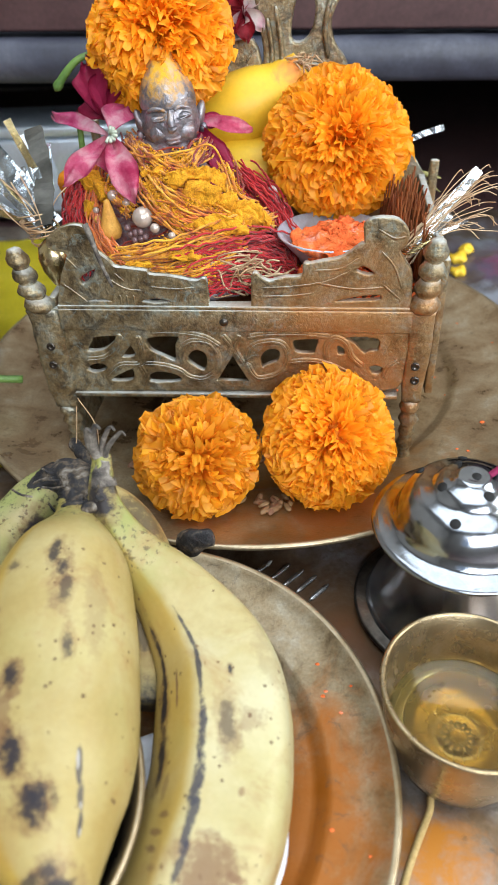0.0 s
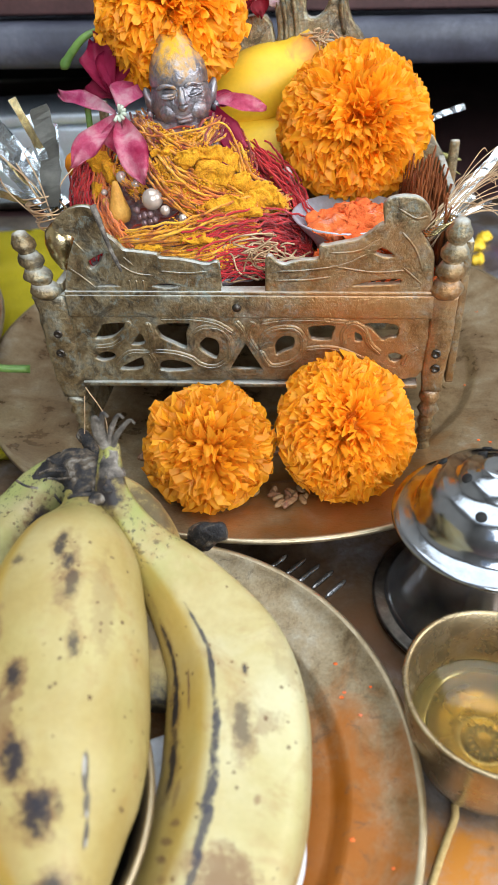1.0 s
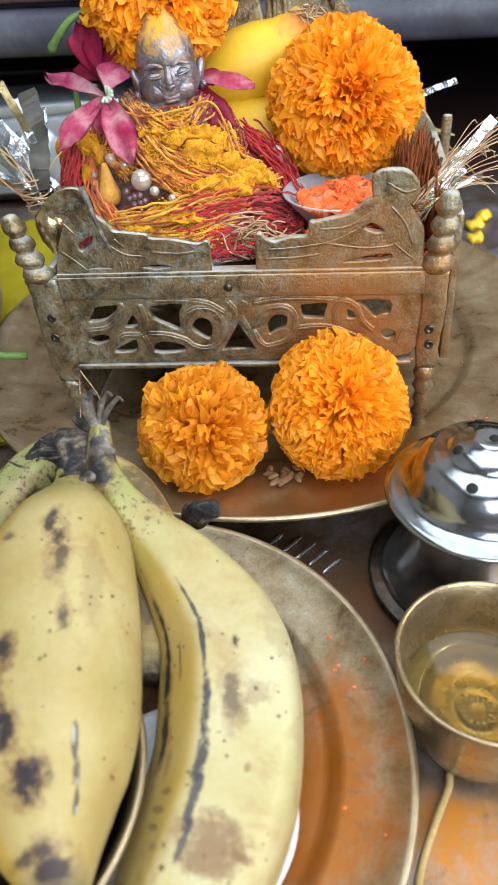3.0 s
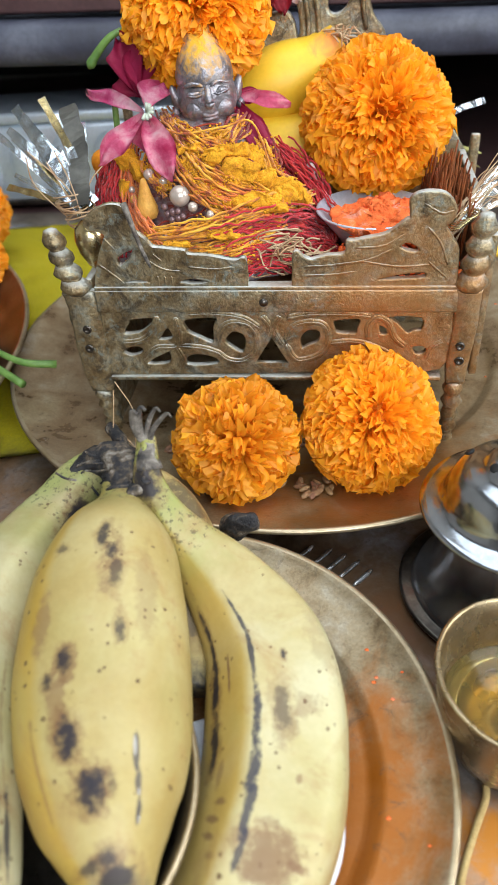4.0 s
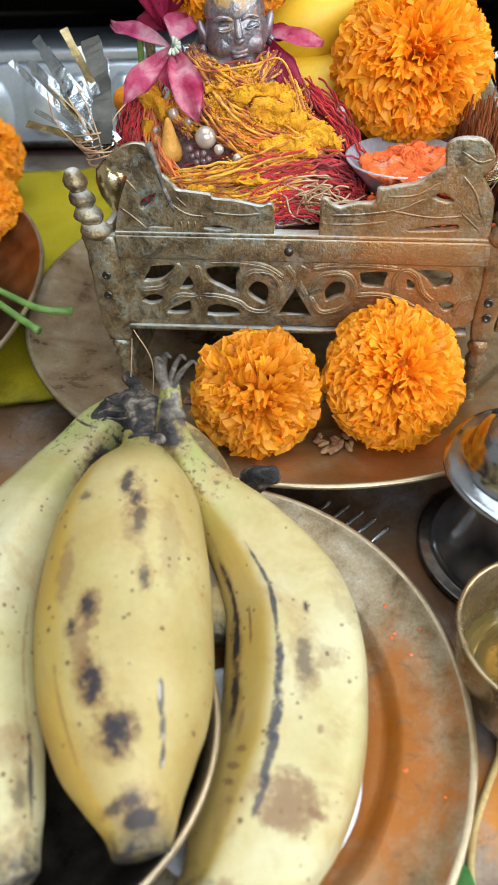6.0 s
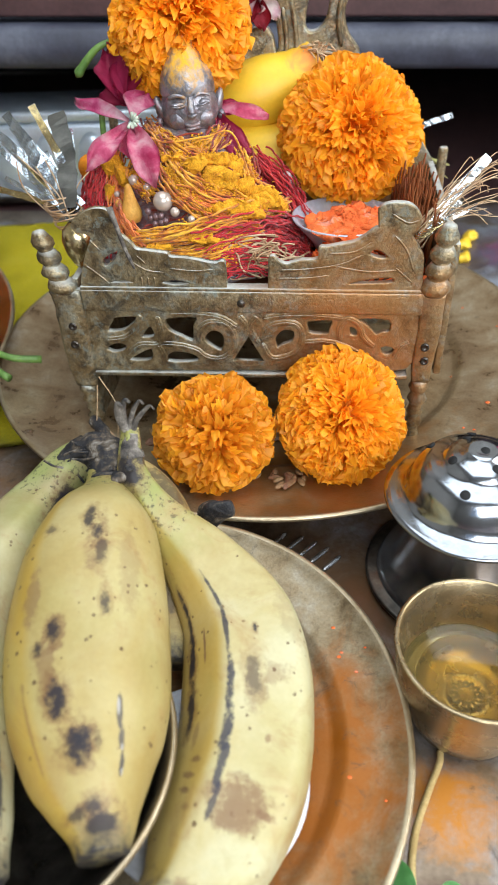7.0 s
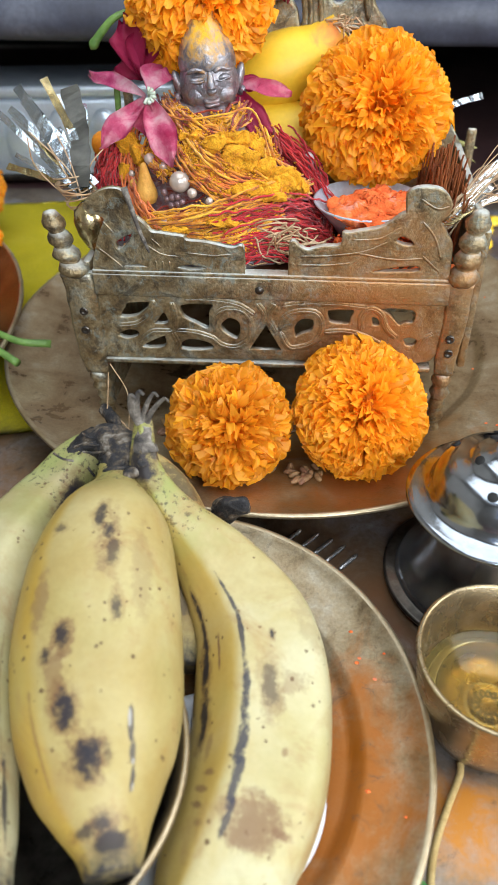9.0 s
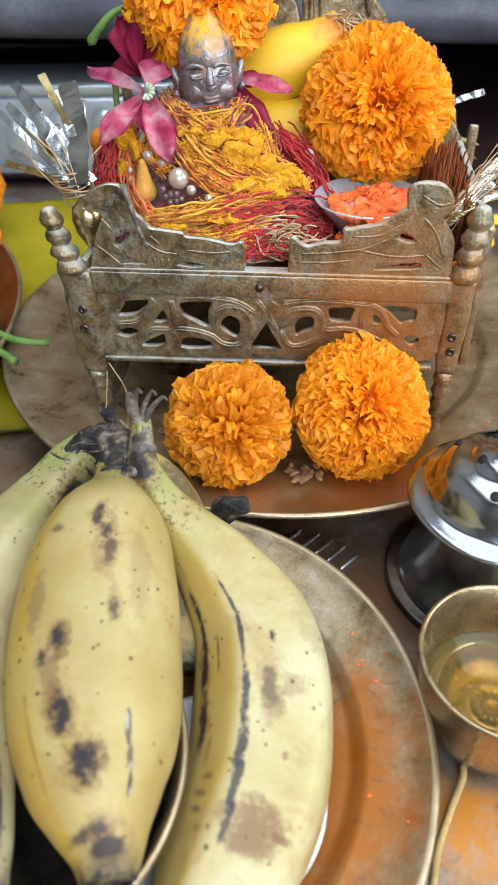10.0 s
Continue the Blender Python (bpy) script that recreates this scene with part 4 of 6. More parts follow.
# ---- marigolds ----
def petal_mesh(seed, width, length, curl, ruffle):
    """A fan-shaped petal with a rounded, waved and rolled edge."""
    rnd = random.Random(seed)
    ph, ph2 = rnd.uniform(0, 6), rnd.uniform(0, 6)
    verts, faces, nu, nv = [], [], 18, 7
    for j in range(nv + 1):
        v = j / nv
        for i in range(nu + 1):
            u = 2 * i / nu - 1
            w = width * (0.20 + 0.80 * math.sin(min(1.0, v * 1.2) * math.pi / 2)) * (1 - 0.22 * max(0.0, (v - 0.7) / 0.3) ** 2)
            edge = 1.0 - 0.12 * abs(u) ** 4 * v + 0.02 * math.sin(u * 9 + ph2) * v
            wave = ruffle * v ** 2.2 * (math.sin(u * 5.2 + ph) + 0.3 * math.sin(u * 9 + ph2))
            roll = -curl * length * v ** 5 * (1 + 0.4 * math.sin(u * 3 + ph2))
            verts.append((u * w, v * length * edge * (1 - 0.12 * abs(curl) * v ** 4), roll + wave * width + 0.25 * width * u * u * (1 - v)))
    for j in range(nv):
        for i in range(nu):
            a = j * (nu + 1) + i
            faces.append((a, a + 1, a + nu + 2, a + nu + 1))
    me = bpy.data.meshes.new("petal")
    me.from_pydata(verts, [], faces)
    me.polygons.foreach_set("use_smooth", [True] * len(faces))
    me.materials.append(MARIGOLD)
    return me


TIGHT = [petal_mesh(k, 0.142, 0.40, 0.02 + 0.11 * (k % 4), 0.32 + 0.13 * (k % 3)) for k in range(12)]
LOOSE = [petal_mesh(20 + k, 0.20, 0.52, 0.02 + 0.13 * (k % 4), 0.30 + 0.13 * (k % 3)) for k in range(12)]


def marigold(at, r, axis, label, count=170, loose=False, squash=1.0, seed=1, low=-0.75, tall=1.0):
    """A pompon of ruffled petals round a core; axis points out of its face. The inner layer is joined, the outer petals are single."""
    rnd = random.Random(seed)
    ax = Vector(axis).normalized()
    turn = ax.to_track_quat("Z", "Y").to_matrix().to_4x4()
    ob = base("marigold", Matrix.Translation(at) @ turn, label, "flower", "marigold flowers")
    ob.scale = (r, r * tall, r * squash)
    core = bmesh.new()
    blob(core, (0, 0, 0), 0.60, (1, 1, 0.9), 20)
    part("core", core, MARIGOLD_CORE, ob)
    part("calyx", lathe([(0, -1.02), (0.12, -1.0), (0.2, -0.8), (0.34, -0.55), (0, -0.5)], 14), GREEN, ob, "green calyx")
    meshes = LOOSE if loose else TIGHT
    grids = [np.array([tuple(v.co) for v in me.vertices]) for me in meshes]
    polys = np.array([list(p.vertices) for p in meshes[0].polygons])
    inner_v, inner_f = [], []
    for layer, number in ((0, count * 2), (1, count)):
        for k in range(number):
            z = 1 - (1 - low) * (k + 0.5) / number
            a = k * 2.399963 + rnd.uniform(-0.2, 0.2) + layer * 1.1
            q = math.sqrt(max(0, 1 - z * z))
            d = Vector((q * math.cos(a), q * math.sin(a), z + rnd.uniform(-0.08, 0.08))).normalized()
            up = Vector((0, 0, 1)) - d * d.z
            up = up.normalized() if up.length > 0.15 else d.orthogonal().normalized()
            m = Matrix((d.cross(up), d, up)).transposed().to_4x4()
            lump = 1 + (0.26 if loose else 0.07) * noise.noise(d * 2.2 + Vector((seed, 0, 0)))
            tilt = Matrix.Rotation(rnd.gauss(-0.06, 0.18), 4, "X") @ Matrix.Rotation(rnd.gauss(0, 0.7), 4, "Y") @ Matrix.Rotation(rnd.gauss(0, 0.16), 4, "Z")
            s = rnd.uniform(0.85, 1.2) * (0.66 + 0.34 * min(1, 1.5 * (1 - z)))
            start = (0.56 if layer == 0 else 0.59) * rnd.uniform(0.93, 1.05) * lump - (0.08 if loose else 0)
            m = Matrix.Translation(d * start) @ m @ tilt @ Matrix.Diagonal((s, rnd.uniform(0.9, 1.08), s, 1))
            pick = rnd.randrange(len(meshes))
            if layer:
                piece("petal", meshes[pick], ob, m)
            else:
                mm = np.array(m)
                inner_f.append(polys + k * len(grids[pick]))
                inner_v.append(grids[pick] @ mm[:3, :3].T + mm[:3, 3])
    me = bpy.data.meshes.new("inner_petals")
    faces = np.concatenate(inner_f).tolist()
    me.from_pydata(np.concatenate(inner_v), [], faces)
    me.polygons.foreach_set("use_smooth", [True] * len(faces))
    me.materials.append(MARIGOLD)
    inner = new("inner_petals", me)
    inner.parent = ob
    tagged(inner, kind="stuff")
    return ob


marigold((-0.0300, 0.2440, 0.0385), 0.0274, (0.1, -0.75, 0.55), "loose bright orange marigold leaning on the throne's foot", 200, True, 0.95, 3)
marigold((0.0285, 0.2500, 0.0425), 0.0305, (0.15, -0.62, 0.7), "full bright orange marigold on the brass plate before the throne", 290, False, 1.0, 5, tall=1.08)
marigold((0.0400, 0.3600, 0.1375), 0.0362, (0.15, -0.8, 0.5), "large orange marigold leaning in the throne beside the idol", 300, False, 0.95, 8)
marigold((-0.0417, 0.3680, 0.1845), 0.0345, (0.05, -0.5, 0.8), "large orange marigold behind the idol's head", 290, False, 0.9, 11)
marigold((-0.2168, 0.4412, 0.0400), 0.0270, (0.2, -0.4, 0.9), "orange marigold lying on the dark copper plate", 200, False, 0.9, 14)
marigold((-0.2440, 0.5290, 0.0420), 0.0320, (0.2, -0.3, 0.9), "orange marigold at the edge of the dark copper plate", 200, False, 0.9, 17)

# ---- bananas ----
bunch = base("banana_bunch", pose(0, 0, 0), "bunch of spotted ripe bananas lying in a steel bowl", "bananas")


def banana(points, skin, phase=0.0, ridge=0.045, flat=0.9, seg=40, n=64, label=""):
    pts = spline(points, n)
    sec = lambda a: (1 + ridge * math.cos(5 * (a - phase)) + ridge * 0.25 * math.cos(10 * (a - phase))) * (1 - (1 - flat) * abs(math.cos(a)) ** 2)
    bm = tube(pts[:, :3], np.maximum(pts[:, 3], 0.002), seg, section=sec, up=(0, 0, -1), uv=True)
    for v in bm.verts:
        v.co += 0.0005 * noise.noise_vector(v.co * 55)
    return part("banana", bm, skin, bunch, label)


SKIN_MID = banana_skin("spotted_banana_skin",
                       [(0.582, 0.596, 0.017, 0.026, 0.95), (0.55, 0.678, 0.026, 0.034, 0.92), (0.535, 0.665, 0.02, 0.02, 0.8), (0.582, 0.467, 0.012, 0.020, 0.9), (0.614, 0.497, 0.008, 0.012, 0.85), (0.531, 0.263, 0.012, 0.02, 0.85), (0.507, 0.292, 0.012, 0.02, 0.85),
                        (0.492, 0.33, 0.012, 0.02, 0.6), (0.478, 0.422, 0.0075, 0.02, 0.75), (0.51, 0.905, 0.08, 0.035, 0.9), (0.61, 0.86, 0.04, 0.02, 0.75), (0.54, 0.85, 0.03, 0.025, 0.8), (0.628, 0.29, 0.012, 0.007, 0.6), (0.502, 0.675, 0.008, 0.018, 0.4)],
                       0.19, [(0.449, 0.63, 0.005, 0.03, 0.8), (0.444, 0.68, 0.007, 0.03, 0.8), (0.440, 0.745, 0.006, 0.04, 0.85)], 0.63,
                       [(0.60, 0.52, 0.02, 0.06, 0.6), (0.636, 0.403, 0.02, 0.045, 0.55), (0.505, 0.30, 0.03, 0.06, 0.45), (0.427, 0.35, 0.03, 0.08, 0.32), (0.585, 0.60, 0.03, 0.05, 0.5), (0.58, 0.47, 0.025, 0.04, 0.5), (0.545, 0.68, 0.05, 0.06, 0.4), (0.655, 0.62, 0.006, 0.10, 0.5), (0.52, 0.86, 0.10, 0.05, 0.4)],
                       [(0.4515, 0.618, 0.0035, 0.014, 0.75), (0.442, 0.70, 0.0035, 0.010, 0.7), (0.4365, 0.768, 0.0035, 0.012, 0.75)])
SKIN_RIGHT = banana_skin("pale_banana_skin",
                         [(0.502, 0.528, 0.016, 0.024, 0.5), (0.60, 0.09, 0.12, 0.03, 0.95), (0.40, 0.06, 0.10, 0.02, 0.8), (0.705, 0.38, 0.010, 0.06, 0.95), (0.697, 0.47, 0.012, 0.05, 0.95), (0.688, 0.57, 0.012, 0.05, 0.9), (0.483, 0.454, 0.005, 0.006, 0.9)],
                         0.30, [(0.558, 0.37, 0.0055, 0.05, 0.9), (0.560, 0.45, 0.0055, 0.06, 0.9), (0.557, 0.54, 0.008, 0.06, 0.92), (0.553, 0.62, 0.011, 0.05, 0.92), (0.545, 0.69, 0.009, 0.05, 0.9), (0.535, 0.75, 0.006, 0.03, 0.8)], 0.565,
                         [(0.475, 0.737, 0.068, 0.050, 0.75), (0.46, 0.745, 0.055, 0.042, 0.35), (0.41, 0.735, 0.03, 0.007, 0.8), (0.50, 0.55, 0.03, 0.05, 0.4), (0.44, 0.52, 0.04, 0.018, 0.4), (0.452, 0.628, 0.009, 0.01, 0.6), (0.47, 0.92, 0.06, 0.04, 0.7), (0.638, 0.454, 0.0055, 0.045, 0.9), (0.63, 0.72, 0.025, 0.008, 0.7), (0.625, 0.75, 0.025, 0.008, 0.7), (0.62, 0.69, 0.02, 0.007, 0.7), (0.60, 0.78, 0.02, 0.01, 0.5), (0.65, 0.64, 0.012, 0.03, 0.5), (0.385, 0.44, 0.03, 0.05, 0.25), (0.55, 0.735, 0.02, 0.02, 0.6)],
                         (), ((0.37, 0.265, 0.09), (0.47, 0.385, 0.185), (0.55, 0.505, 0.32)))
SKIN_LEFT = banana_skin("greenish_banana_skin", [(0.38, 0.852, 0.03, 0.02, 0.55), (0.501, 0.765, 0.02, 0.02, 0.5), (0.504, 0.5, 0.006, 0.04, 0.5), (0.34, 0.25, 0.03, 0.04, 0.9), (0.33, 0.2, 0.05, 0.05, 0.8)], 0.36, [(0.328, 0.83, 0.010, 0.07, 0.85)], 2.0,
                        [(0.335, 0.66, 0.007, 0.12, 0.45), (0.4, 0.78, 0.06, 0.04, 0.4), (0.44, 0.6, 0.006, 0.08, 0.3)], (), ((0.36, 0.28, 0.12), (0.46, 0.41, 0.235), (0.53, 0.51, 0.36)))
SKIN_BACK = banana_skin("bruised_banana_skin", [(0.5, 0.3, 0.1, 0.1, 0.6), (0.45, 0.55, 0.1, 0.08, 0.7), (0.55, 0.75, 0.15, 0.06, 0.6)], 0.1)

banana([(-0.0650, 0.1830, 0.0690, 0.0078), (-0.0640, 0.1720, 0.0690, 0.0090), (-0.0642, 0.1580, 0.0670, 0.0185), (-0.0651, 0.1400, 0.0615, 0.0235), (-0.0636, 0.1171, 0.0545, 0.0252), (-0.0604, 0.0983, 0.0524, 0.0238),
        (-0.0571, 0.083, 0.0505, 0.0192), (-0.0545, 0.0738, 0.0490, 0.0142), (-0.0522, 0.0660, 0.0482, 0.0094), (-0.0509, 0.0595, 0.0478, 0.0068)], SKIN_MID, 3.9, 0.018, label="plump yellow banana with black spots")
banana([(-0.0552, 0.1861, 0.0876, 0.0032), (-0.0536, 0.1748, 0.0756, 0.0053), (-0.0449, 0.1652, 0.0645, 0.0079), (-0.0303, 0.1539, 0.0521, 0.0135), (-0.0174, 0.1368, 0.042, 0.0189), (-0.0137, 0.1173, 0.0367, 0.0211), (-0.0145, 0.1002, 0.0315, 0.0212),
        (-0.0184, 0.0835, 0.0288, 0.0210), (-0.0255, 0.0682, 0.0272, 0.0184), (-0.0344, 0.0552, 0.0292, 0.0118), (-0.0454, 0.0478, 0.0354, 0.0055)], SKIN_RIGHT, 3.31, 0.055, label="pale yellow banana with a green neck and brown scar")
banana([(-0.0775, 0.1945, 0.066, 0.0088), (-0.0835, 0.1890, 0.0645, 0.0094), (-0.09, 0.1792, 0.0603, 0.0108), (-0.1006, 0.1531, 0.0573, 0.0152), (-0.1070, 0.128, 0.0529, 0.0182), (-0.1034, 0.1, 0.0508, 0.0180), (-0.0960, 0.0816, 0.0471, 0.0156),
        (-0.0870, 0.064, 0.045, 0.0112), (-0.0795, 0.0535, 0.044, 0.0055)], SKIN_LEFT, 2.5, 0.05, label="pale yellow banana, green at its neck")
banana([(-0.0660, 0.1960, 0.0640, 0.0055), (-0.0560, 0.1900, 0.0560, 0.0105), (-0.0480, 0.1780, 0.0490, 0.0130), (-0.0430, 0.1620, 0.0410, 0.0125), (-0.0400, 0.1450, 0.0340, 0.0115), (-0.0400, 0.128, 0.0290, 0.0080)], SKIN_BACK, 0.2, label="small bruised banana underneath")
crn_bits = random.Random(4)
# crown of the bunch: dried stalk joining the necks
pts = spline([(-0.0835, 0.1900, 0.0660, 0.0065), (-0.0765, 0.1930, 0.0705, 0.0066), (-0.0690, 0.1900, 0.0740, 0.0068), (-0.0620, 0.1850, 0.0745, 0.0070), (-0.0570, 0.1800, 0.0745, 0.0050)], 24)
_b = tube(pts[:, :3], pts[:, 3], 18)
for v in _b.verts:
    v.co += 0.0019 * noise.noise_vector(v.co * 190) + 0.0009 * noise.noise_vector(v.co * 600)
part("crown", _b, CHAR, bunch, "blackened dried crown")
_b = tube(spline([(-0.0660, 0.1880, 0.0720), (-0.0650, 0.1820, 0.0715), (-0.0640, 0.1740, 0.0705)], 12), [0.0068] * 12, 24)
for v in _b.verts:
    v.co += 0.0018 * noise.noise_vector(v.co * 260)
part("neck", _b, CHAR, bunch)
_b = bmesh.new()
for k in range(16):
    blob(_b, (-0.0600 + crn_bits.gauss(0, 0.0045), 0.1775 + crn_bits.gauss(0, 0.003), 0.0725 + crn_bits.gauss(0, 0.003)), crn_bits.uniform(0.0010, 0.0028), (1.3, 1, 0.8), 14)
for v in _b.verts:
    v.co += 0.0012 * noise.noise_vector(v.co * 420)
part("charred_bits", _b, CHAR, bunch, "crumbled black char")
for k, (dx, dy, dz, w) in enumerate(((-0.003, 0.0, 0.020, 0.0017), (-0.0005, 0.001, 0.021, 0.0014), (0.004, 0.002, 0.019, 0.0013), (0.0075, 0.001, 0.017, 0.0011))):
    a = Vector((-0.0545, 0.1840, 0.0850))
    e = a + Vector((dx, dy, dz * 0.75))
    mid = a.lerp(e, 0.55) + Vector((-0.0015, 0, 0.0))
    hook = e + Vector((0.0018, -0.001, -0.0006))
    line = spline([a, mid, e, hook], 14)
    part("dried_sepal", tube(line, np.linspace(w * 1.3, w * 0.5, 14), 7, section=lambda t: 1 - 0.45 * abs(math.sin(t))), STEM_GREY, bunch)
_b = tube(spline([(-0.0545, 0.1845, 0.0860, 0.0030), (-0.0548, 0.1815, 0.0828, 0.0040), (-0.0542, 0.1785, 0.0795, 0.0046)], 12)[:, :3], np.linspace(0.003, 0.0046, 12), 16)
for v in _b.verts:
    v.co += 0.0005 * noise.noise_vector(v.co * 320)
part("dried_neck", _b, STEM_GREY, bunch)
# torn black flap beside the neck
_b = bmesh.new()
blob(_b, (0, 0, 0), 0.0078, (0.85, 0.5, 1.1), 24)
for v in _b.verts:
    v.co += 0.0022 * noise.noise_vector(v.co * 160)
part("black_flap", _b, CHAR, bunch).matrix_basis = pose(-0.0275, 0.1890, 0.0420, 20, 35, 10)
crn = random.Random(9)
lines = []
for k in range(30):
    a = Vector((crn.uniform(-0.083, -0.058), crn.uniform(0.180, 0.192), crn.uniform(0.070, 0.078)))
    b = a + Vector((crn.gauss(0.004, 0.005), crn.gauss(-0.002, 0.003), crn.gauss(0.0, 0.003)))
    lines.append(spline([a, a.lerp(b, 0.5) + Vector((0, -0.001, crn.uniform(0.0, 0.002))), b], 8))
tagged(strands("crown_fringe", lines, 0.00045, CHAR, bunch, "torn grey fibres"), kind="stuff")

# ---- idol on the throne ----
IB = Vector((-0.0393, 0.340, 0.092))


def body_radii(z):
    k = max(0.0, 1 - z / 0.056) ** 0.8
    return 0.012 + 0.042 * k, 0.011 + 0.043 * k


def idol_mesh():
    bm = bmesh.new()
    # seated body, wide at the lap
    rings, seg = [], 56
    for j in range(23):
        z = 0.0005 + 0.057 * j / 22
        a, b = body_radii(z)
        ring = []
        for k in range(seg):
            t = 2 * math.pi * k / seg
            p = Vector((a * math.sin(t), -b * math.cos(t), z))
            n = 1 + 0.07 * noise.noise(p * 90) + 0.04 * noise.noise(p * 260)
            if p.y < 0 and abs(p.x + 0.015) < 0.011 and 0.02 < z < 0.036:
                n *= 0.86
            ring.append(bm.verts.new((p.x * n, p.y * n, z)))
        rings.append(ring)
    for a, b in zip(rings, rings[1:]):
        for k in range(seg):
            bm.faces.new((a[k], a[(k + 1) % seg], b[(k + 1) % seg], b[k]))
    bm.faces.new(rings[0])
    bm.faces.new(rings[-1])
    # head, tall rounded cap, ears and features
    start = set(bm.verts)
    blob(bm, (0, 0, 0.0665), 0.0158, (1.0, 0.98, 1.12), 40)
    lathe([(0.0148, 0.0745), (0.0153, 0.0775), (0.0139, 0.0830), (0.0115, 0.0885), (0.0088, 0.0940), (0.0060, 0.0985), (0.0032, 0.1015), (0, 0.1025)], 36, bm)
    for s in (-1, 1):
        blob(bm, (s * 0.0164, 0.001, 0.068), 0.0046, (0.55, 0.9, 1.45), 14, Matrix.Rotation(s * 0.25, 4, "Y"))
        blob(bm, (s * 0.0172, 0.0, 0.0615), 0.0022, (0.9, 0.9, 1.2), 10)
        blob(bm, (s * 0.0066, -0.0128, 0.0705), 0.0034, (1.25, 0.62, 0.55), 16)
        brow = spline([(s * 0.0022, -0.0152, 0.0738), (s * 0.0065, -0.0150, 0.0755), (s * 0.0115, -0.0122, 0.0738)], 10)
        tube(brow, [0.0006] + [0.0010] * 8 + [0.0005], 8, bm)
        lidline = spline([(s * 0.0030, -0.0150, 0.0700), (s * 0.0068, -0.0152, 0.0693), (s * 0.0108, -0.0130, 0.0703)], 10)
        tube(lidline, [0.0003] + [0.0005] * 8 + [0.0003], 6, bm)
        blob(bm, (s * 0.0072, -0.0112, 0.0625), 0.0052, (1, 0.7, 0.9), 14)
    nose = spline([(0, -0.0150, 0.0740), (0, -0.0168, 0.0700), (0, -0.0186, 0.0662)], 10)
    tube(nose, np.linspace(0.0012, 0.0023, 10), 10, bm)
    blob(bm, (0, -0.0182, 0.0655), 0.0024, (1.3, 0.9, 0.75), 12)
    for z, w, r in ((0.0605, 0.0047, 0.00105), (0.0586, 0.0040, 0.00115)):
        mouth = spline([(-w, -0.0138, z + 0.0003), (-w * 0.4, -0.0158, z), (w * 0.4, -0.0158, z), (w, -0.0138, z + 0.0003)], 10)
        tube(mouth, [0.0004] + [r] * 8 + [0.0004], 8, bm)
    blob(bm, (0, -0.0118, 0.0535), 0.0045, (1.1, 0.8, 0.7), 14)
    head = [v for v in bm.verts if v not in start]
    m = Matrix.Translation((0.002, 0, 0.0525)) @ Matrix.Rotation(radians(-3), 4, "Y") @ Matrix.Rotation(radians(8), 4, "Z") @ Matrix.Rotation(radians(-4), 4, "X") @ Matrix.Scale(0.84, 4) @ Matrix.Translation((0, 0, -0.0525))
    for v in head:
        v.co = m @ v.co
        v.co += 0.0007 * noise.noise_vector(v.co * 210) + 0.0003 * noise.noise_vector(v.co * 600)
    return bm


idol = tagged(part("idol", idol_mesh(), IDOL), "small grey metal seated figure coated with turmeric, in a pointed cap", "statue")
idol.location = IB


def hank(guide, count, spread, seed, n=40, fuzz=0.0017):
    """Loose threads running along a guide, in millimetres from the idol's foot."""
    rnd = random.Random(seed)
    out = []
    for k in range(count):
        off = Vector((rnd.gauss(0, spread), rnd.gauss(0, spread) - 0.5, rnd.gauss(0, spread)))
        pts = [Vector(p) + off + Vector((rnd.gauss(0, spread * 0.35), rnd.gauss(0, spread * 0.35), rnd.gauss(0, spread * 0.35))) for p in guide]
        pts[0] = pts[0] + (pts[0] - pts[1]) * rnd.uniform(0, 0.25)
        pts[-1] = pts[-1] + (pts[-1] - pts[-2]) * rnd.uniform(-0.1, 0.25)
        line = spline([tuple(IB + p / 1000) for p in pts], n)
        ph = Vector((rnd.uniform(0, 9), rnd.uniform(0, 9), rnd.uniform(0, 9)))
        for j in range(n):
            line[j] += np.array(noise.noise_vector(Vector(line[j]) * 190 + ph)) * fuzz
        out.append(np.maximum(line, [-9, -9, 0.0935]))
    return out


YELLOW_GUIDES = [((-14, -4, 53), (-8, -13, 52), (0, -16, 51), (8, -13, 52), (14, -4, 53)), ((-16, -2, 50), (-9, -16, 48), (1, -20, 47), (10, -16, 48), (16, -2, 50)),
                 ((-17, 4, 55), (-8, -17, 52), (7, -24, 46), (21, -19, 42)), ((-15, -6, 55), (-3, -27, 45), (9, -33, 37), (26, -30, 29)), ((-11, -24, 46), (-3, -33, 37), (9, -39, 29)),
                 ((-22, -42, 19), (-8, -44, 22), (9, -41, 25), (26, -32, 27), (39, -18, 24)), ((-26, -41, 16), (-11, -46, 18), (9, -44, 22), (26, -34, 24), (45, -8, 20)), ((-21, -45, 14), (-3, -49, 14), (14, -46, 16), (29, -36, 19)), ((-30, -42, 10), (-14, -50, 9), (4, -53, 9), (18, -50, 11)), ((-26, -44, 12), (-8, -51, 11), (10, -50, 13), (24, -42, 16)),
                 ((17, 6, 54), (25, -4, 46), (29, -18, 36), (39, -12, 27)), ((15, -7, 54), (9, -21, 49), (14, -26, 41), (22, -27, 34)), ((-20, -2, 50), (-24, -20, 40), (-18, -29, 36)), ((-5, -17, 52), (2, -26, 46), (12, -30, 38), (24, -31, 30))]
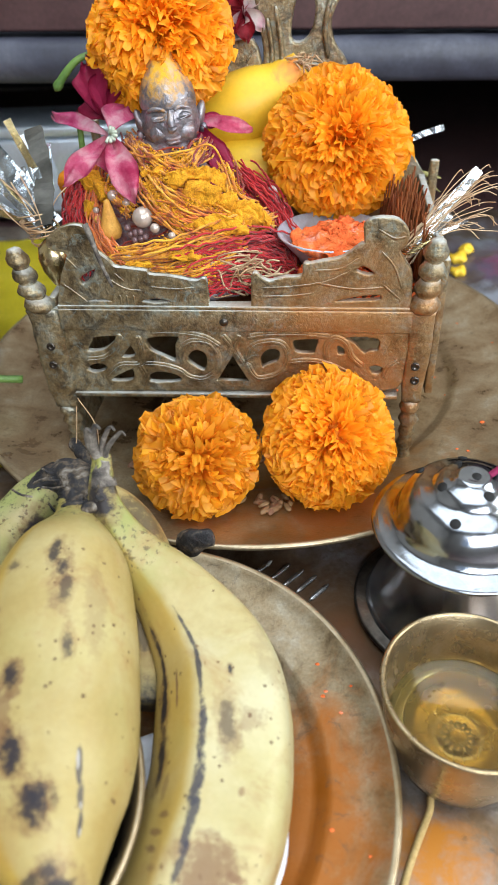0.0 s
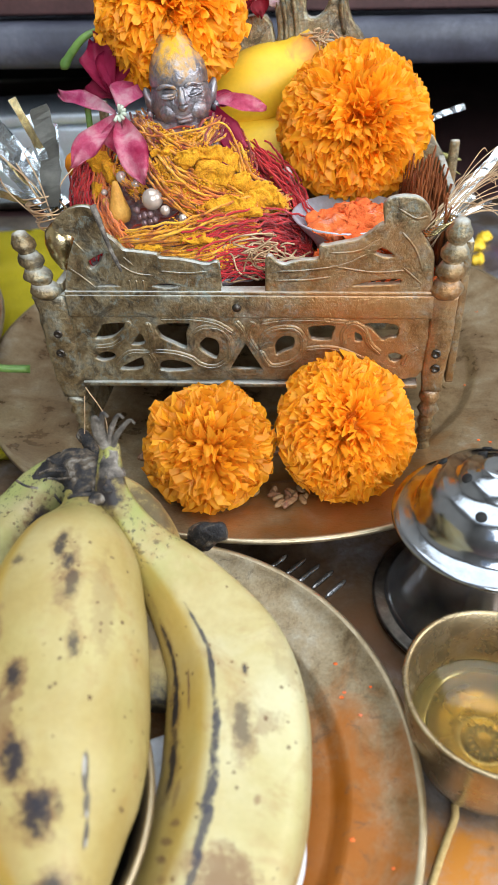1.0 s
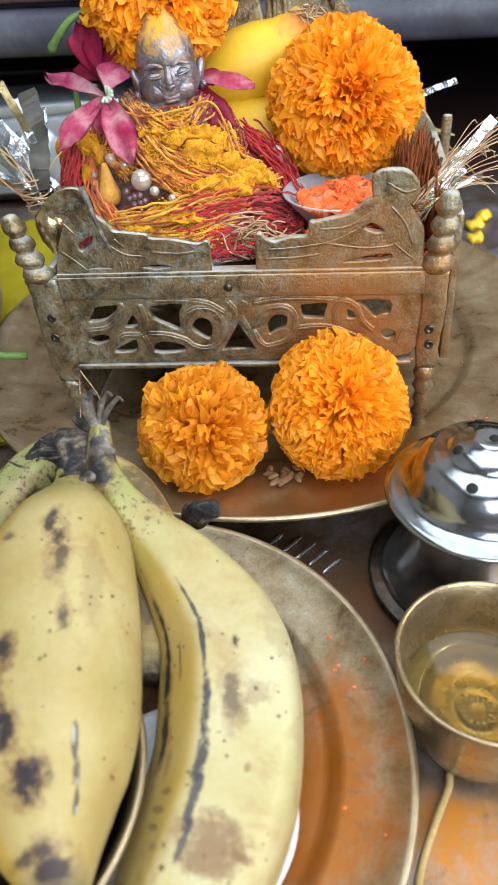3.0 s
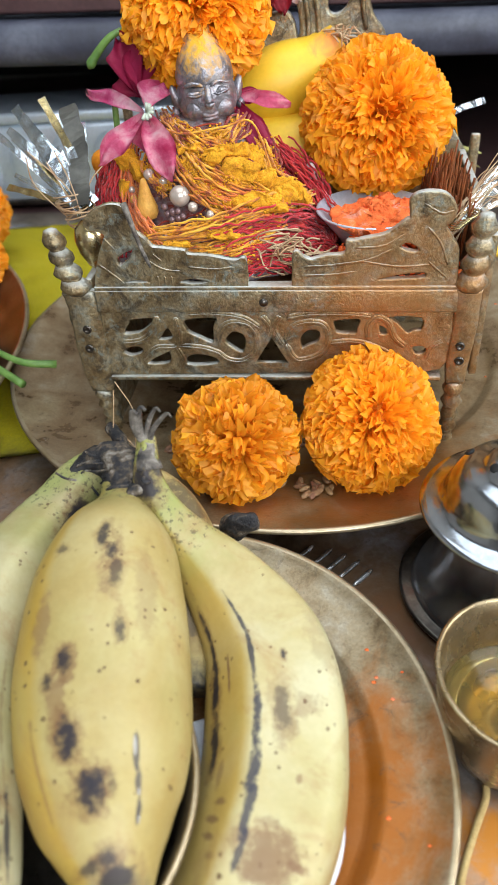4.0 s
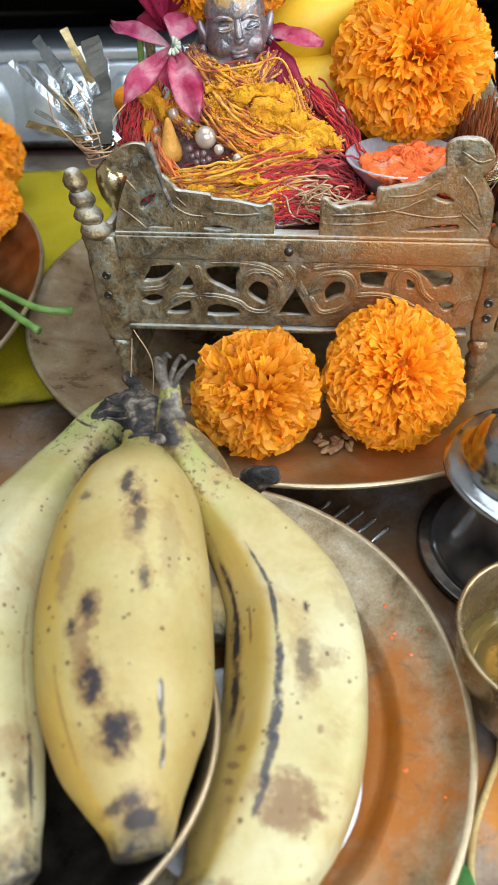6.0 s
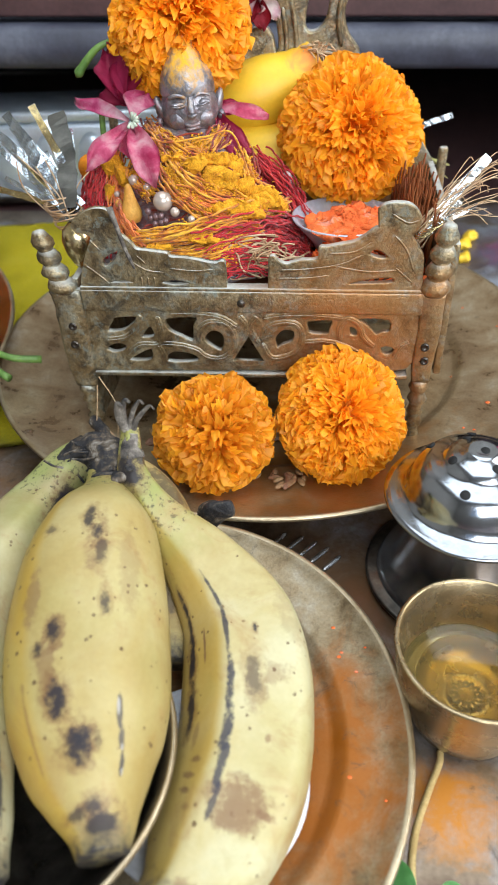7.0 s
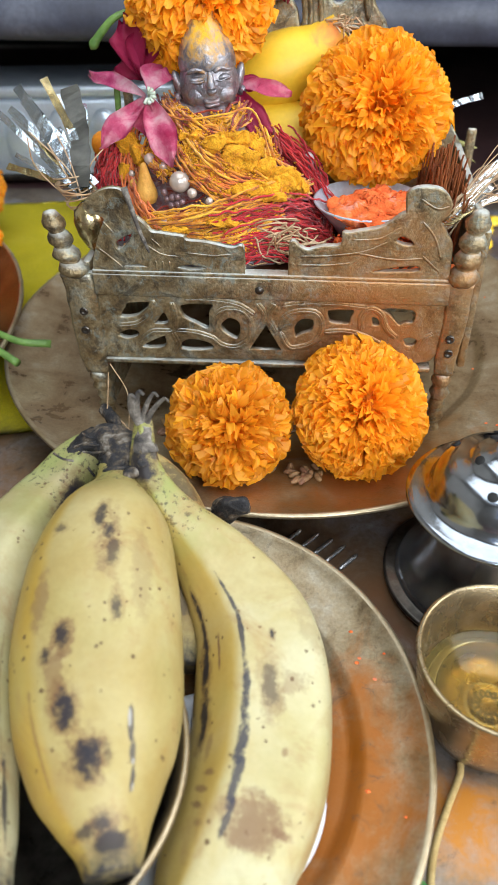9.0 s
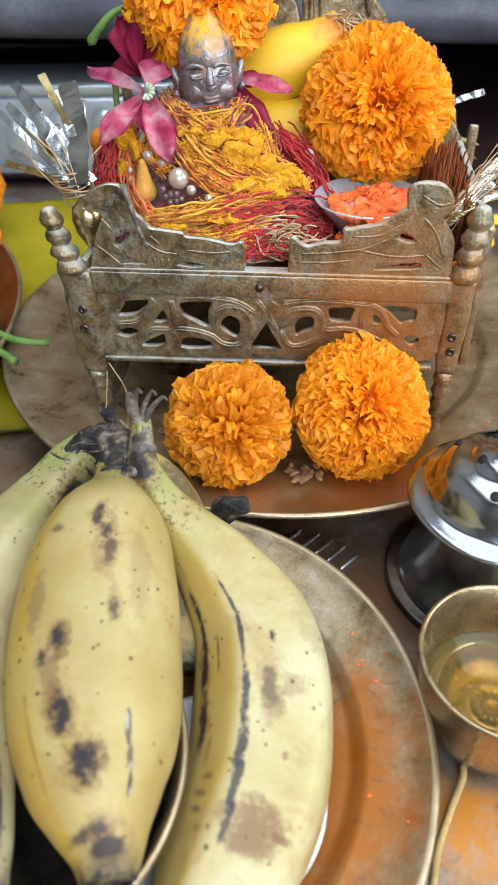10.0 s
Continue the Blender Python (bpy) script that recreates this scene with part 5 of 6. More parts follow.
ORANGE_GUIDES = [((-36, 0, 44), (-35, -11, 32), (-30, -30, 25), (-22, -43, 16)), ((-38, -2, 40), (-36, -18, 27), (-31, -34, 18), (-24, -46, 10)), ((-5, -32, 38), (7, -35, 34), (16, -36, 29), (30, -33, 24)), ((-3, -30, 36), (10, -36, 31), (24, -34, 26))]
RED_GUIDES = [((-43, 2, 43), (-50, 4, 28), (-51, 2, 8)), ((-41, -4, 39), (-47, -8, 26), (-46, -14, 8)), ((-38, -3, 34), (-41, -18, 22), (-38, -30, 8)), ((-46, 8, 34), (-52, 10, 20), (-53, 8, 5)), ((33, 2, 39), (44, 2, 28), (52, -4, 15), (55, -10, 5)),
              ((38, -2, 31), (50, -4, 16), (54, -22, 5)), ((9, -45, 20), (26, -37, 21), (44, -22, 15), (57, -14, 5)), ((11, -48, 15), (29, -40, 15), (47, -29, 7), (54, -32, 4)), ((14, -52, 6), (24, -48, 7), (36, -44, 5), (44, -38, 4)), ((10, -50, 11), (26, -44, 11), (42, -34, 7))]
UNDER_GUIDES = [tuple((x * 0.95, y * 0.9 + 2.5, z - 2.0) for x, y, z in g) for g in YELLOW_GUIDES]
lines = [q for k, g in enumerate(UNDER_GUIDES) for q in hank(g, 16, 3.0, 500 + k)]
tagged(strands("under_thread", lines, 0.00055, material("dark_red_thread", [(0.3, (0.16, 0.012, 0.008)), (0.6, (0.34, 0.03, 0.012)), (0.8, (0.5, 0.12, 0.02))], 110, 0.9, 0, 0.6, 1800, 0.03, fine=0.4, sheen=0.3)),
       "dark red cotton threads under the yellow ones", "thread", kind="stuff")
lines = [q for k, g in enumerate(YELLOW_GUIDES) for q in hank(g, 22, 1.8, 100 + k, fuzz=0.0011)]
tagged(strands("yellow_thread", lines, 0.00056, THREAD_YELLOW), "tangled turmeric-yellow cotton threads wound round the idol", "thread", kind="stuff")
lines = [q for k, g in enumerate(ORANGE_GUIDES) for q in hank(g, 24, 2.1, 200 + k)]
tagged(strands("orange_thread", lines, 0.00048, material("orange_thread", [(0.3, (0.6, 0.09, 0.02)), (0.55, (0.8, 0.2, 0.03)), (0.75, (0.85, 0.36, 0.06))], 110, 0.9, 0, 0.6, 1800, 0.03, fine=0.35, sheen=0.3)),
       "orange cotton threads hanging over the idol's arm", "thread", kind="stuff")
lines = [q for k, g in enumerate(RED_GUIDES) for q in hank(g, 38, 2.8, 300 + k)]
tagged(strands("red_thread", lines, 0.0005, THREAD_RED), "crimson cotton threads hanging round the idol", "thread", kind="stuff")
rnd = random.Random(5)
lines = []
for k in range(46):
    c = Vector((rnd.uniform(4, 46), rnd.uniform(-50, -40), rnd.uniform(7, 16)))
    lines += hank([c + Vector((rnd.gauss(0, 6), rnd.gauss(0, 2), rnd.gauss(0, 3))) for _ in range(5)], 1, 0.5, 400 + k, 30)
tagged(strands("loose_thread", lines, 0.00042, FIBRE), "frayed tan thread ends over the red threads", "thread", kind="stuff")
line = spline([(-0.0560, 0.3215, 0.1490), (-0.0470, 0.3180, 0.1475), (-0.0300, 0.3180, 0.1495), (-0.0180, 0.3230, 0.1490), (-0.0100, 0.3140, 0.1300), (-0.0060, 0.3060, 0.1220), (-0.0140, 0.3020, 0.1130), (-0.0270, 0.2970, 0.1095)], 60)
tagged(strands("neck_string", [line], 0.0005, THREAD_YELLOW), "single yellow string round the idol's neck", "thread")
# turmeric clumps lying on the threads
items = []
while len(items) < 12000:
    g = YELLOW_GUIDES[rnd.randrange(len(YELLOW_GUIDES))]
    i = rnd.randrange(len(g) - 1)
    q = Vector(g[i]).lerp(Vector(g[i + 1]), rnd.random()) + Vector((rnd.gauss(0, 1.9), rnd.gauss(-1.6, 1.2), rnd.gauss(0.8, 1.8)))
    if noise.noise(q * 0.12) + rnd.gauss(0, 0.12) > -0.02:
        r = rnd.uniform(0.00018, 0.0005)
        items.append((tuple(IB + q / 1000), (r * rnd.uniform(0.8, 1.6), r * rnd.uniform(0.8, 1.3), r * rnd.uniform(0.7, 1.2))))
tagged(stamped("turmeric", items, TURMERIC, 0.3), "clumps of bright turmeric powder on the threads", "powder", kind="stuff")

_b = bmesh.new()
for x, y, z, r, sx, sz in ((12, -22, 47, 5.5, 1.3, 0.9), (20, -17, 43, 5.5, 1.1, 1.1), (25, -24, 36, 5.0, 1.2, 0.9), (32, -27, 29, 5.5, 1.4, 0.8), (39, -17, 25, 5.5, 1.1, 0.8), (28, -32, 26, 4.5, 1.4, 0.7), (-37, -4, 41, 5.0, 0.9, 1.2),
                          (-31, -14, 39, 4.5, 0.9, 1.1), (4, -25, 47, 4.5, 1.2, 0.8), (-20, -10, 48, 4.5, 1.0, 1.0), (14, -35, 31, 4.0, 1.5, 0.6), (-14, -46, 17, 3.6, 2.0, 0.6), (8, -45, 20, 3.6, 2.2, 0.6), (-38, -14, 31, 3.6, 0.8, 1.4), (16, -27, 41, 6.0, 1.3, 1.0), (34, -24, 31, 5.5, 1.2, 0.9), (22, -33, 30, 4.5, 1.5, 0.7), (-6, -22, 49, 4.0, 1.3, 0.7)):
    blob(_b, IB + Vector((x, y - 4.5, z + 1)) / 1000, r / 1000, (sx, 0.55, sz), 44)
for v in _b.verts:
    v.co += 0.0024 * noise.noise_vector(v.co * 170) + 0.0013 * noise.noise_vector(v.co * 420) + 0.0007 * noise.noise_vector(v.co * 1100)
tagged(part("turmeric_crust", _b, TURMERIC), "caked turmeric powder over the threads", "powder", kind="stuff")

# beads on the idol's chest; the dark ones are added, painting the hollow's shade
necklace = base("bead_necklace", Matrix.Translation(IB), "pearl and turmeric-dusted bead necklace on the idol's chest", "necklace")
for x, y, z, r, mat in ((-11, -36, 34, 4.6, PEARL), (-5.5, -40, 30.5, 2.2, PEARL), (-25, -24, 40, 2.6, PEARL), (-18.5, -29, 38.5, 1.9, PEARL), (-34, -22, 33, 1.5, PEARL), (2, -43, 28, 1.8, PEARL), (-18, -46, 20, 1.6, PEARL), (22, -27, 40, 2.0, PEARL), (-33, -26, 30, 1.8, BEAD_YELLOW),
                        (-14.5, -38, 28, 1.7, SHADE_BEAD), (-12, -40, 26, 1.6, SHADE_BEAD), (-17, -37, 27, 1.5, SHADE_BEAD), (-15, -39, 25, 1.6, SHADE_BEAD), (-12, -40, 29, 1.4, SHADE_BEAD), (-18, -37, 30, 1.5, SHADE_BEAD), (-10, -41, 27, 1.4, SHADE_BEAD)):
    _b = bmesh.new()
    blob(_b, (0, 0, 0), r / 1000, (1, 1, 1), 24)
    part("bead", _b, mat, necklace).location = (x / 1000, y / 1000, z / 1000)
drop = part("pendant", lathe([(0, 0.0115), (0.0011, 0.011), (0.0020, 0.008), (0.0030, 0.004), (0.0048, -0.001), (0.0050, -0.0035), (0.0040, -0.0058), (0.0018, -0.0068), (0, -0.007)], 28), BEAD_YELLOW, necklace, "powdery yellow drop-shaped pendant")
drop.location = (-0.0270, -0.0300, 0.0290)

# ---- sindoor dish ----
dish = base("powder_dish", pose(0.0345, 0.3190, 0.0920), "small silvery dish heaped with vermilion powder", "dish")
part("body", lathe([(0, 0.0006), (0.012, 0.0006), (0.016, 0.008), (0.0250, 0.0185), (0.0256, 0.0194), (0.0247, 0.0197), (0.015, 0.0092), (0.011, 0.0022), (0, 0.0022)], 64), STEEL_DULL, dish)
_b = lathe([(0, 0.0225)] + [(r_, 0.0225 - 0.0062 * (r_ / 0.0225) ** 1.6) for r_ in np.linspace(0.0008, 0.0225, 30)] + [(0.018, 0.013), (0, 0.004)], 72)
for v in _b.verts:
    v.co += 0.0030 * noise.noise_vector(v.co * 130) + 0.0016 * noise.noise_vector(v.co * 480) + 0.0009 * noise.noise_vector(v.co * 1300)
part("powder", _b, SINDOOR, dish, "bright orange-red powder").location = (0.0035, -0.0075, 0.0012)
items = []
for k in range(700):
    r = rnd.uniform(0.0003, 0.0011)
    items.append(((rnd.uniform(0.010, 0.072), rnd.uniform(0.283, 0.335), 0.0926), (r * 1.4, r, r * 0.8)))
for k in range(420):
    r = rnd.uniform(0.0006, 0.0022)
    a = rnd.uniform(-2.4, 1.4)
    q = rnd.uniform(0.019, 0.027)
    items.append(((0.0365 + q * math.cos(a), 0.3165 + q * math.sin(a), 0.0945 + rnd.uniform(0.0, 0.016) * (0.027 - q) / 0.008), (r, r, r)))
for k in range(200):
    r = rnd.uniform(0.001, 0.0026)
    items.append(((rnd.gauss(0.058, 0.007), rnd.gauss(0.342, 0.010), 0.0940 + rnd.uniform(0, 0.006)), (r, r, r)))
tagged(stamped("spilt_powder", items, SINDOOR, 0.3), "spilt vermilion powder on the throne's seat", "powder", kind="stuff")

# ---- oleanders ----
CX, CU = Vector((1, 0, 0)), Vector((0, 0.64, 0.77))
CN = CX.cross(CU)


def flower_petal(root, tip, width, mat, parent, lift=0.25, notch=0.0, seed=0, name="petal"):
    """A cupped, slightly wrinkled petal from root to tip, facing the open side."""
    root, tip = Vector(root), Vector(tip)
    d = tip - root
    length = d.length
    d.normalize()
    side = d.cross(CN).normalized()
    up = side.cross(d)
    bm = bmesh.new()
    nu, nv, rows_ = 8, 12, []
    for j in range(nv + 1):
        v = j / nv
        w = width * (0.16 + 0.84 * math.sin(min(1, v * 1.25) * math.pi / 2)) * math.sqrt(max(0.0, 1 - max(0, v - 0.55) ** 2 / 0.215))
        row = []
        for i in range(nu + 1):
            u = 2 * i / nu - 1
            h = lift * width * (u * u) * (1 - 0.4 * v) + 0.16 * length * math.sin(v * 2.6) * lift * 2
            p = root + d * length * v * (1 - 0.05 * u * u) + side * u * w * 0.5 + up * h
            p += 0.0036 * noise.noise_vector(p * 95 + Vector((seed * 3, 0, 0))) * v + up * (0.0022 * math.sin(u * 4 + seed) - 0.16 * length * v * v * (0.5 + 0.5 * math.sin(seed * 2.3))) * v * v
            row.append(bm.verts.new(p))
        rows_.append(row)
    for a, b in zip(rows_, rows_[1:]):
        for i in range(nu):
            bm.faces.new((a[i], a[i + 1], b[i + 1], b[i]))
    bmesh.ops.solidify(bm, geom=list(bm.faces), thickness=0.0003)
    return part(name, bm, mat, parent)


def px_offset(c, dx, dy, out=0.0):
    return Vector(c) + (CX * dx + CU * dy) * 0.00029 + CN * out


fl = base("oleander", pose(0, 0, 0), "pink oleander with curled petals on the idol's shoulder", "flower", "oleander flowers")
C1 = Vector((-0.0635, 0.3290, 0.1530))
for k, (dx, dy, w, out) in enumerate(((-95, 40, 0.0088, 0.0), (16, 52, 0.0135, -0.003), (-72, -76, 0.0125, 0.002), (30, -100, 0.0140, 0.006), (-14, -50, 0.010, -0.002))):
    flower_petal(px_offset(C1, dx * 0.06, dy * 0.06), px_offset(C1, dx, dy, out), w, PINK, fl, 0.3, seed=k)
for k in range(7):
    a = -1.9 + 0.55 * k
    tip = px_offset(C1, 12 * math.cos(a), 6 + 16 * math.sin(a) * 0.8 - 10, 0.006)
    part("stamen", tube([C1 + CN * 0.001, (C1 + tip) / 2 + CN * 0.002, tip], [0.0007, 0.0006, 0.0008], 6), material("stamen_green", [(0.3, (0.35, 0.42, 0.3)), (0.7, (0.6, 0.66, 0.55))], 200, 0.6), fl)
fl2 = base("oleander", pose(0, 0, 0), "deep pink oleander with drooping petals behind the idol", "flower", "oleander flowers")
C2 = Vector((-0.0690, 0.3480, 0.1560))
for k, (dx, dy, w) in enumerate(((-32, 92, 0.0185), (10, 72, 0.016), (-45, 20, 0.012))):
    flower_petal(C2, px_offset(C2, dx, dy), w, PINK_DEEP, fl2, 0.35, seed=10 + k)
fl3 = base("oleander", pose(0, 0, 0), "pink oleander tucked behind the idol's shoulder", "flower", "oleander flowers")
C3 = Vector((-0.0275, 0.3450, 0.1530))
for k, (dx, dy, w, mat) in enumerate(((92, -8, 0.0085, PINK), (50, 8, 0.009, PINK_DEEP), (56, -82, 0.0115, PINK_DEEP))):
    flower_petal(C3, px_offset(C3, dx, dy), w, mat, fl3, 0.3, seed=20 + k)
pts = spline([(-0.0940, 0.365, 0.1660), (-0.0870, 0.365, 0.1737), (-0.0802, 0.365, 0.1789), (-0.0700, 0.368, 0.1816)], 20)
tagged(part("bud_stem", tube(pts, np.r_[0.0006, 0.0022, 0.0023, np.linspace(0.0019, 0.0012, 17)], 10), GREEN), "curved green bud stem under the marigold", "stem")
pts = spline([(-0.0800, 0.339, 0.1380), (-0.0795, 0.339, 0.1500), (-0.0790, 0.340, 0.1600)], 8)
tagged(part("leaf_stalk", tube(pts, [0.0014] * 8, 8), GREEN), "short green stalk among the pink petals", "stem")

# ---- yellow fruit behind ----
def fruit(points, label, seed):
    pts = spline(points, 36)
    bm = tube(pts[:, :3], np.maximum(pts[:, 3], 0.0015), 28, section=lambda a: 1 + 0.02 * math.cos(3 * a + seed))
    for v in bm.verts:
        v.co += 0.0006 * noise.noise_vector(v.co * 50)
    ob = part("yellow_banana", bm, YELLOW_SKIN)
    return tagged(ob, label, "banana", "yellow bananas")


fruit([(-0.034, 0.392, 0.144, 0.004), (-0.026, 0.393, 0.1445, 0.012), (-0.008, 0.395, 0.1480, 0.0175), (0.008, 0.397, 0.1540, 0.0155), (0.018, 0.398, 0.1610, 0.0105), (0.0250, 0.398, 0.1670, 0.0075)], "smooth ripe yellow banana with an orange mark at its tip", 1)
fruit([(-0.034, 0.386, 0.126, 0.004), (-0.024, 0.387, 0.1225, 0.013), (-0.006, 0.386, 0.1200, 0.0170), (0.012, 0.386, 0.1200, 0.0165), (0.028, 0.388, 0.124, 0.0120), (0.036, 0.390, 0.128, 0.004)], "smooth ripe yellow banana lying under another", 2)
lines = []
for k in range(26):
    a = Vector((0.0215 + rnd.gauss(0, 0.002), 0.393 + rnd.gauss(0, 0.002), 0.170))
    lines.append(spline([a, a + Vector((rnd.gauss(0.003, 0.003), -0.002, rnd.uniform(-0.002, 0.004))), a + Vector((rnd.gauss(0.006, 0.005), -0.003, rnd.uniform(-0.006, 0.004)))], 10))
tagged(strands("stem_fibres", lines, 0.0004, FIBRE), "frayed pale fibres at the banana's tip", "fibre", kind="stuff")
# red and white flower on the throne's back
rf = base("red_flower", pose(0, 0, 0), "crimson and white flower on the throne's back", "flower")
C4 = Vector((-0.0040, 0.4000, 0.1900))
RED_PETAL = material("crimson_petal", [(0.3, (0.25, 0.01, 0.02)), (0.6, (0.42, 0.02, 0.04)), (0.8, (0.6, 0.1, 0.15))], 120, 0.6, 0, 0.3, 500, translucent=0.2)
WHITE_PETAL = material("white_pink_petal", [(0.3, (0.75, 0.4, 0.5)), (0.6, (0.85, 0.75, 0.72))], 120, 0.6, 0, 0.3, 500, translucent=0.2)
for k, (dx, dy, w, mat) in enumerate(((-45, 25, 0.012, RED_PETAL), (-35, -35, 0.012, RED_PETAL), (5, -55, 0.010, RED_PETAL), (28, -25, 0.009, WHITE_PETAL), (32, 22, 0.010, WHITE_PETAL), (5, 50, 0.012, RED_PETAL), (-2, -30, 0.008, WHITE_PETAL))):
    flower_petal(C4, px_offset(C4, dx, dy), w, mat, rf, 0.4, seed=30 + k)

# bead, orange bead and other small pieces on the seat
_b = bmesh.new()
blob(_b, (0.0075, 0.3440, 0.1200), 0.0038, (0.8, 0.7, 1.3), 16)
tagged(part("white_petal", _b, WHITE_PETAL), "small white petal beside the yellow banana", "petal")
_b = bmesh.new()
blob(_b, (-0.0905, 0.3480, 0.1285), 0.0062, (1, 0.8, 1.0), 16)
tagged(part("orange_bud", _b, MARIGOLD_CORE), "small orange bud at the throne's corner", "bud")
# dark dried bundle in the throne's corner
lines = []
for k in range(150):
    a = Vector((rnd.uniform(0.060, 0.0735), rnd.uniform(0.300, 0.345), 0.0935))
    b = a + Vector((rnd.uniform(-0.001, 0.005), rnd.uniform(-0.004, 0.004), rnd.uniform(0.025, 0.038)))
    lines.append(spline([a, a.lerp(b, 0.5) + Vector((rnd.gauss(0, 0.001), 0, 0)), b], 8))
tagged(strands("dried_bundle", lines, 0.00045, material("brown_husk", [(0.3, (0.16, 0.035, 0.01)), (0.7, (0.38, 0.12, 0.03))], 120, 0.6, 0, 0.4, 900)), "dark brown dried stalks in the throne's corner", "stalks", kind="stuff")


# ---- tinsel ----
def ribbon(points, width, mat, parent, twist=0.5, seed=0):
    pts = spline(points, 16)
    rr_ = random.Random(seed)
    bm = bmesh.new()
    rows_ = []
    for k, p in enumerate(pts):
        d = Vector(pts[min(k + 1, 15)] - pts[max(k - 1, 0)]).normalized()
        side = d.cross(CN).normalized()
        side = Matrix.Rotation(twist * (k / 15 - 0.3) + 0.14 * math.sin(k * 0.9 + seed), 3, d) @ side
        w = width * (1 + 0.1 * math.sin(k * 2.1 + seed))
        rows_.append([bm.verts.new(Vector(p) - side * w / 2), bm.verts.new(Vector(p) + side * w / 2)])
    for a, b in zip(rows_, rows_[1:]):
        bm.faces.new((a[0], a[1], b[1], b[0]))
    bmesh.ops.solidify(bm, geom=list(bm.faces), thickness=0.0001)
    return part("foil_strip", bm, mat, parent, smooth=False)


tl = base("tinsel_tuft", pose(0, 0, 0), "tuft of shiny silver foil strips tied to the throne's post", "tinsel", "tinsel tufts")
TB = Vector((-0.0915, 0.3020, 0.1220))
TIPS = [(-0.1338, 0.330, 0.1505, 0.0030), (-0.1204, 0.328, 0.1593, 0.0042), (-0.1086, 0.330, 0.1620, 0.0034), (-0.1304, 0.322, 0.1277, 0.0034), (-0.0998, 0.336, 0.1570, 0.0085), (-0.0970, 0.330, 0.1405, 0.0026), (-0.1149, 0.325, 0.1522, 0.0048), (-0.1054, 0.335, 0.1541, 0.0026),
        (-0.1270, 0.335, 0.1455, 0.0028), (-0.1180, 0.340, 0.1380, 0.0034), (-0.1040, 0.322, 0.1440, 0.0030), (-0.1120, 0.318, 0.1400, 0.0026), (-0.1220, 0.312, 0.1360, 0.0022), (-0.0940, 0.336, 0.1500, 0.0020), (-0.1160, 0.322, 0.1560, 0.0052), (-0.1100, 0.320, 0.1490, 0.0044), (-0.1010, 0.328, 0.1500, 0.0040), (-0.1250, 0.326, 0.1510, 0.0036)]
for k, (x, y, z, w) in enumerate(TIPS):
    tip = Vector((x, y, z))
    start = TB + Vector((rnd.gauss(0, 0.002), rnd.gauss(0, 0.002), rnd.gauss(0, 0.002)))
    mid = start.lerp(tip, 0.5) + Vector((rnd.gauss(0, 0.0014), rnd.gauss(0, 0.0014), rnd.gauss(0.0005, 0.0014)))
    ribbon([start, mid, tip], w, FOIL_DARK if w > 0.008 else FOIL_GOLD if k in (2, 3, 11) else FOIL, tl, rnd.uniform(-0.6, 0.6), k)
lines = []
for k in range(9):
    a = TB + Vector((rnd.gauss(0, 0.003), rnd.gauss(0, 0.003), rnd.gauss(0, 0.003)))
    b = a + Vector((rnd.gauss(-0.010, 0.009), rnd.gauss(0.010, 0.006), rnd.uniform(0.010, 0.030)))
    lines.append(spline([a, a.lerp(b, 0.5) + Vector((rnd.gauss(0, 0.002), 0, rnd.gauss(0, 0.002))), b], 10))
tagged(strands("fringe", lines, 0.00028, FIBRE, tl, "fine straw-coloured fibres"), kind="stuff")
lines = []
for k in range(10):
    z = 0.1180 + 0.0011 * k
    c = Vector((-0.0935 - 0.0006 * k, 0.3030 + 0.0004 * k, z))
    lines.append([c + Vector((0.0068 * math.cos(a), 0.0060 * math.sin(a), 0.0016 * math.sin(a + k))) for a in np.linspace(0, 2 * math.pi, 26)])
strands("binding", lines, 0.00035, FIBRE, tl, "pinkish binding thread")
_b = lathe([(0, 0.0085), (0.0030, 0.0080), (0.0062, 0.0050), (0.0072, 0.0), (0.0060, -0.0060), (0.0030, -0.0120), (0, -0.0150)], 28)
part("gold_bell", _b, FOIL_GOLD, tl, "crumpled gold foil bead").location = (-0.0905, 0.2975, 0.1120)
tr_ = base("tinsel_tuft", pose(0, 0, 0), "frayed tuft of straw fibres and silver foil at the throne's post", "tinsel", "tinsel tufts")
TB2 = Vector((0.0660, 0.2980, 0.1070))
ribbon([TB2, (0.0800, 0.306, 0.1220), (0.0965, 0.3120, 0.1390)], 0.0042, FOIL, tr_, 0.4, 3)
ribbon([TB2, (0.0760, 0.302, 0.1140), (0.0860, 0.3080, 0.1215)], 0.0040, FOIL, tr_, 0.8, 5)
ribbon([TB2, (0.0780, 0.303, 0.1130), (0.0960, 0.3150, 0.1160)], 0.0022, FOIL, tr_, 0.8, 7)
lines = []
for k in range(34):
    a = TB2 + Vector((rnd.gauss(0, 0.0018), rnd.gauss(0.001, 0.002), rnd.gauss(0, 0.0025)))
    b = TB2 + Vector((rnd.uniform(0.022, 0.040), rnd.uniform(0.004, 0.026), rnd.uniform(0.004, 0.032)))
    m = a.lerp(b, 0.55) + Vector((rnd.gauss(-0.001, 0.002), 0, rnd.uniform(0.002, 0.007)))
    e = b + Vector((rnd.uniform(0.002, 0.008), 0, rnd.uniform(-0.006, 0.002)))
    lines.append(spline([a, m, b, e], 18))
tagged(strands("fringe", lines, 0.00024, FIBRE, tr_, "frayed straw-coloured fibres"), kind="stuff")
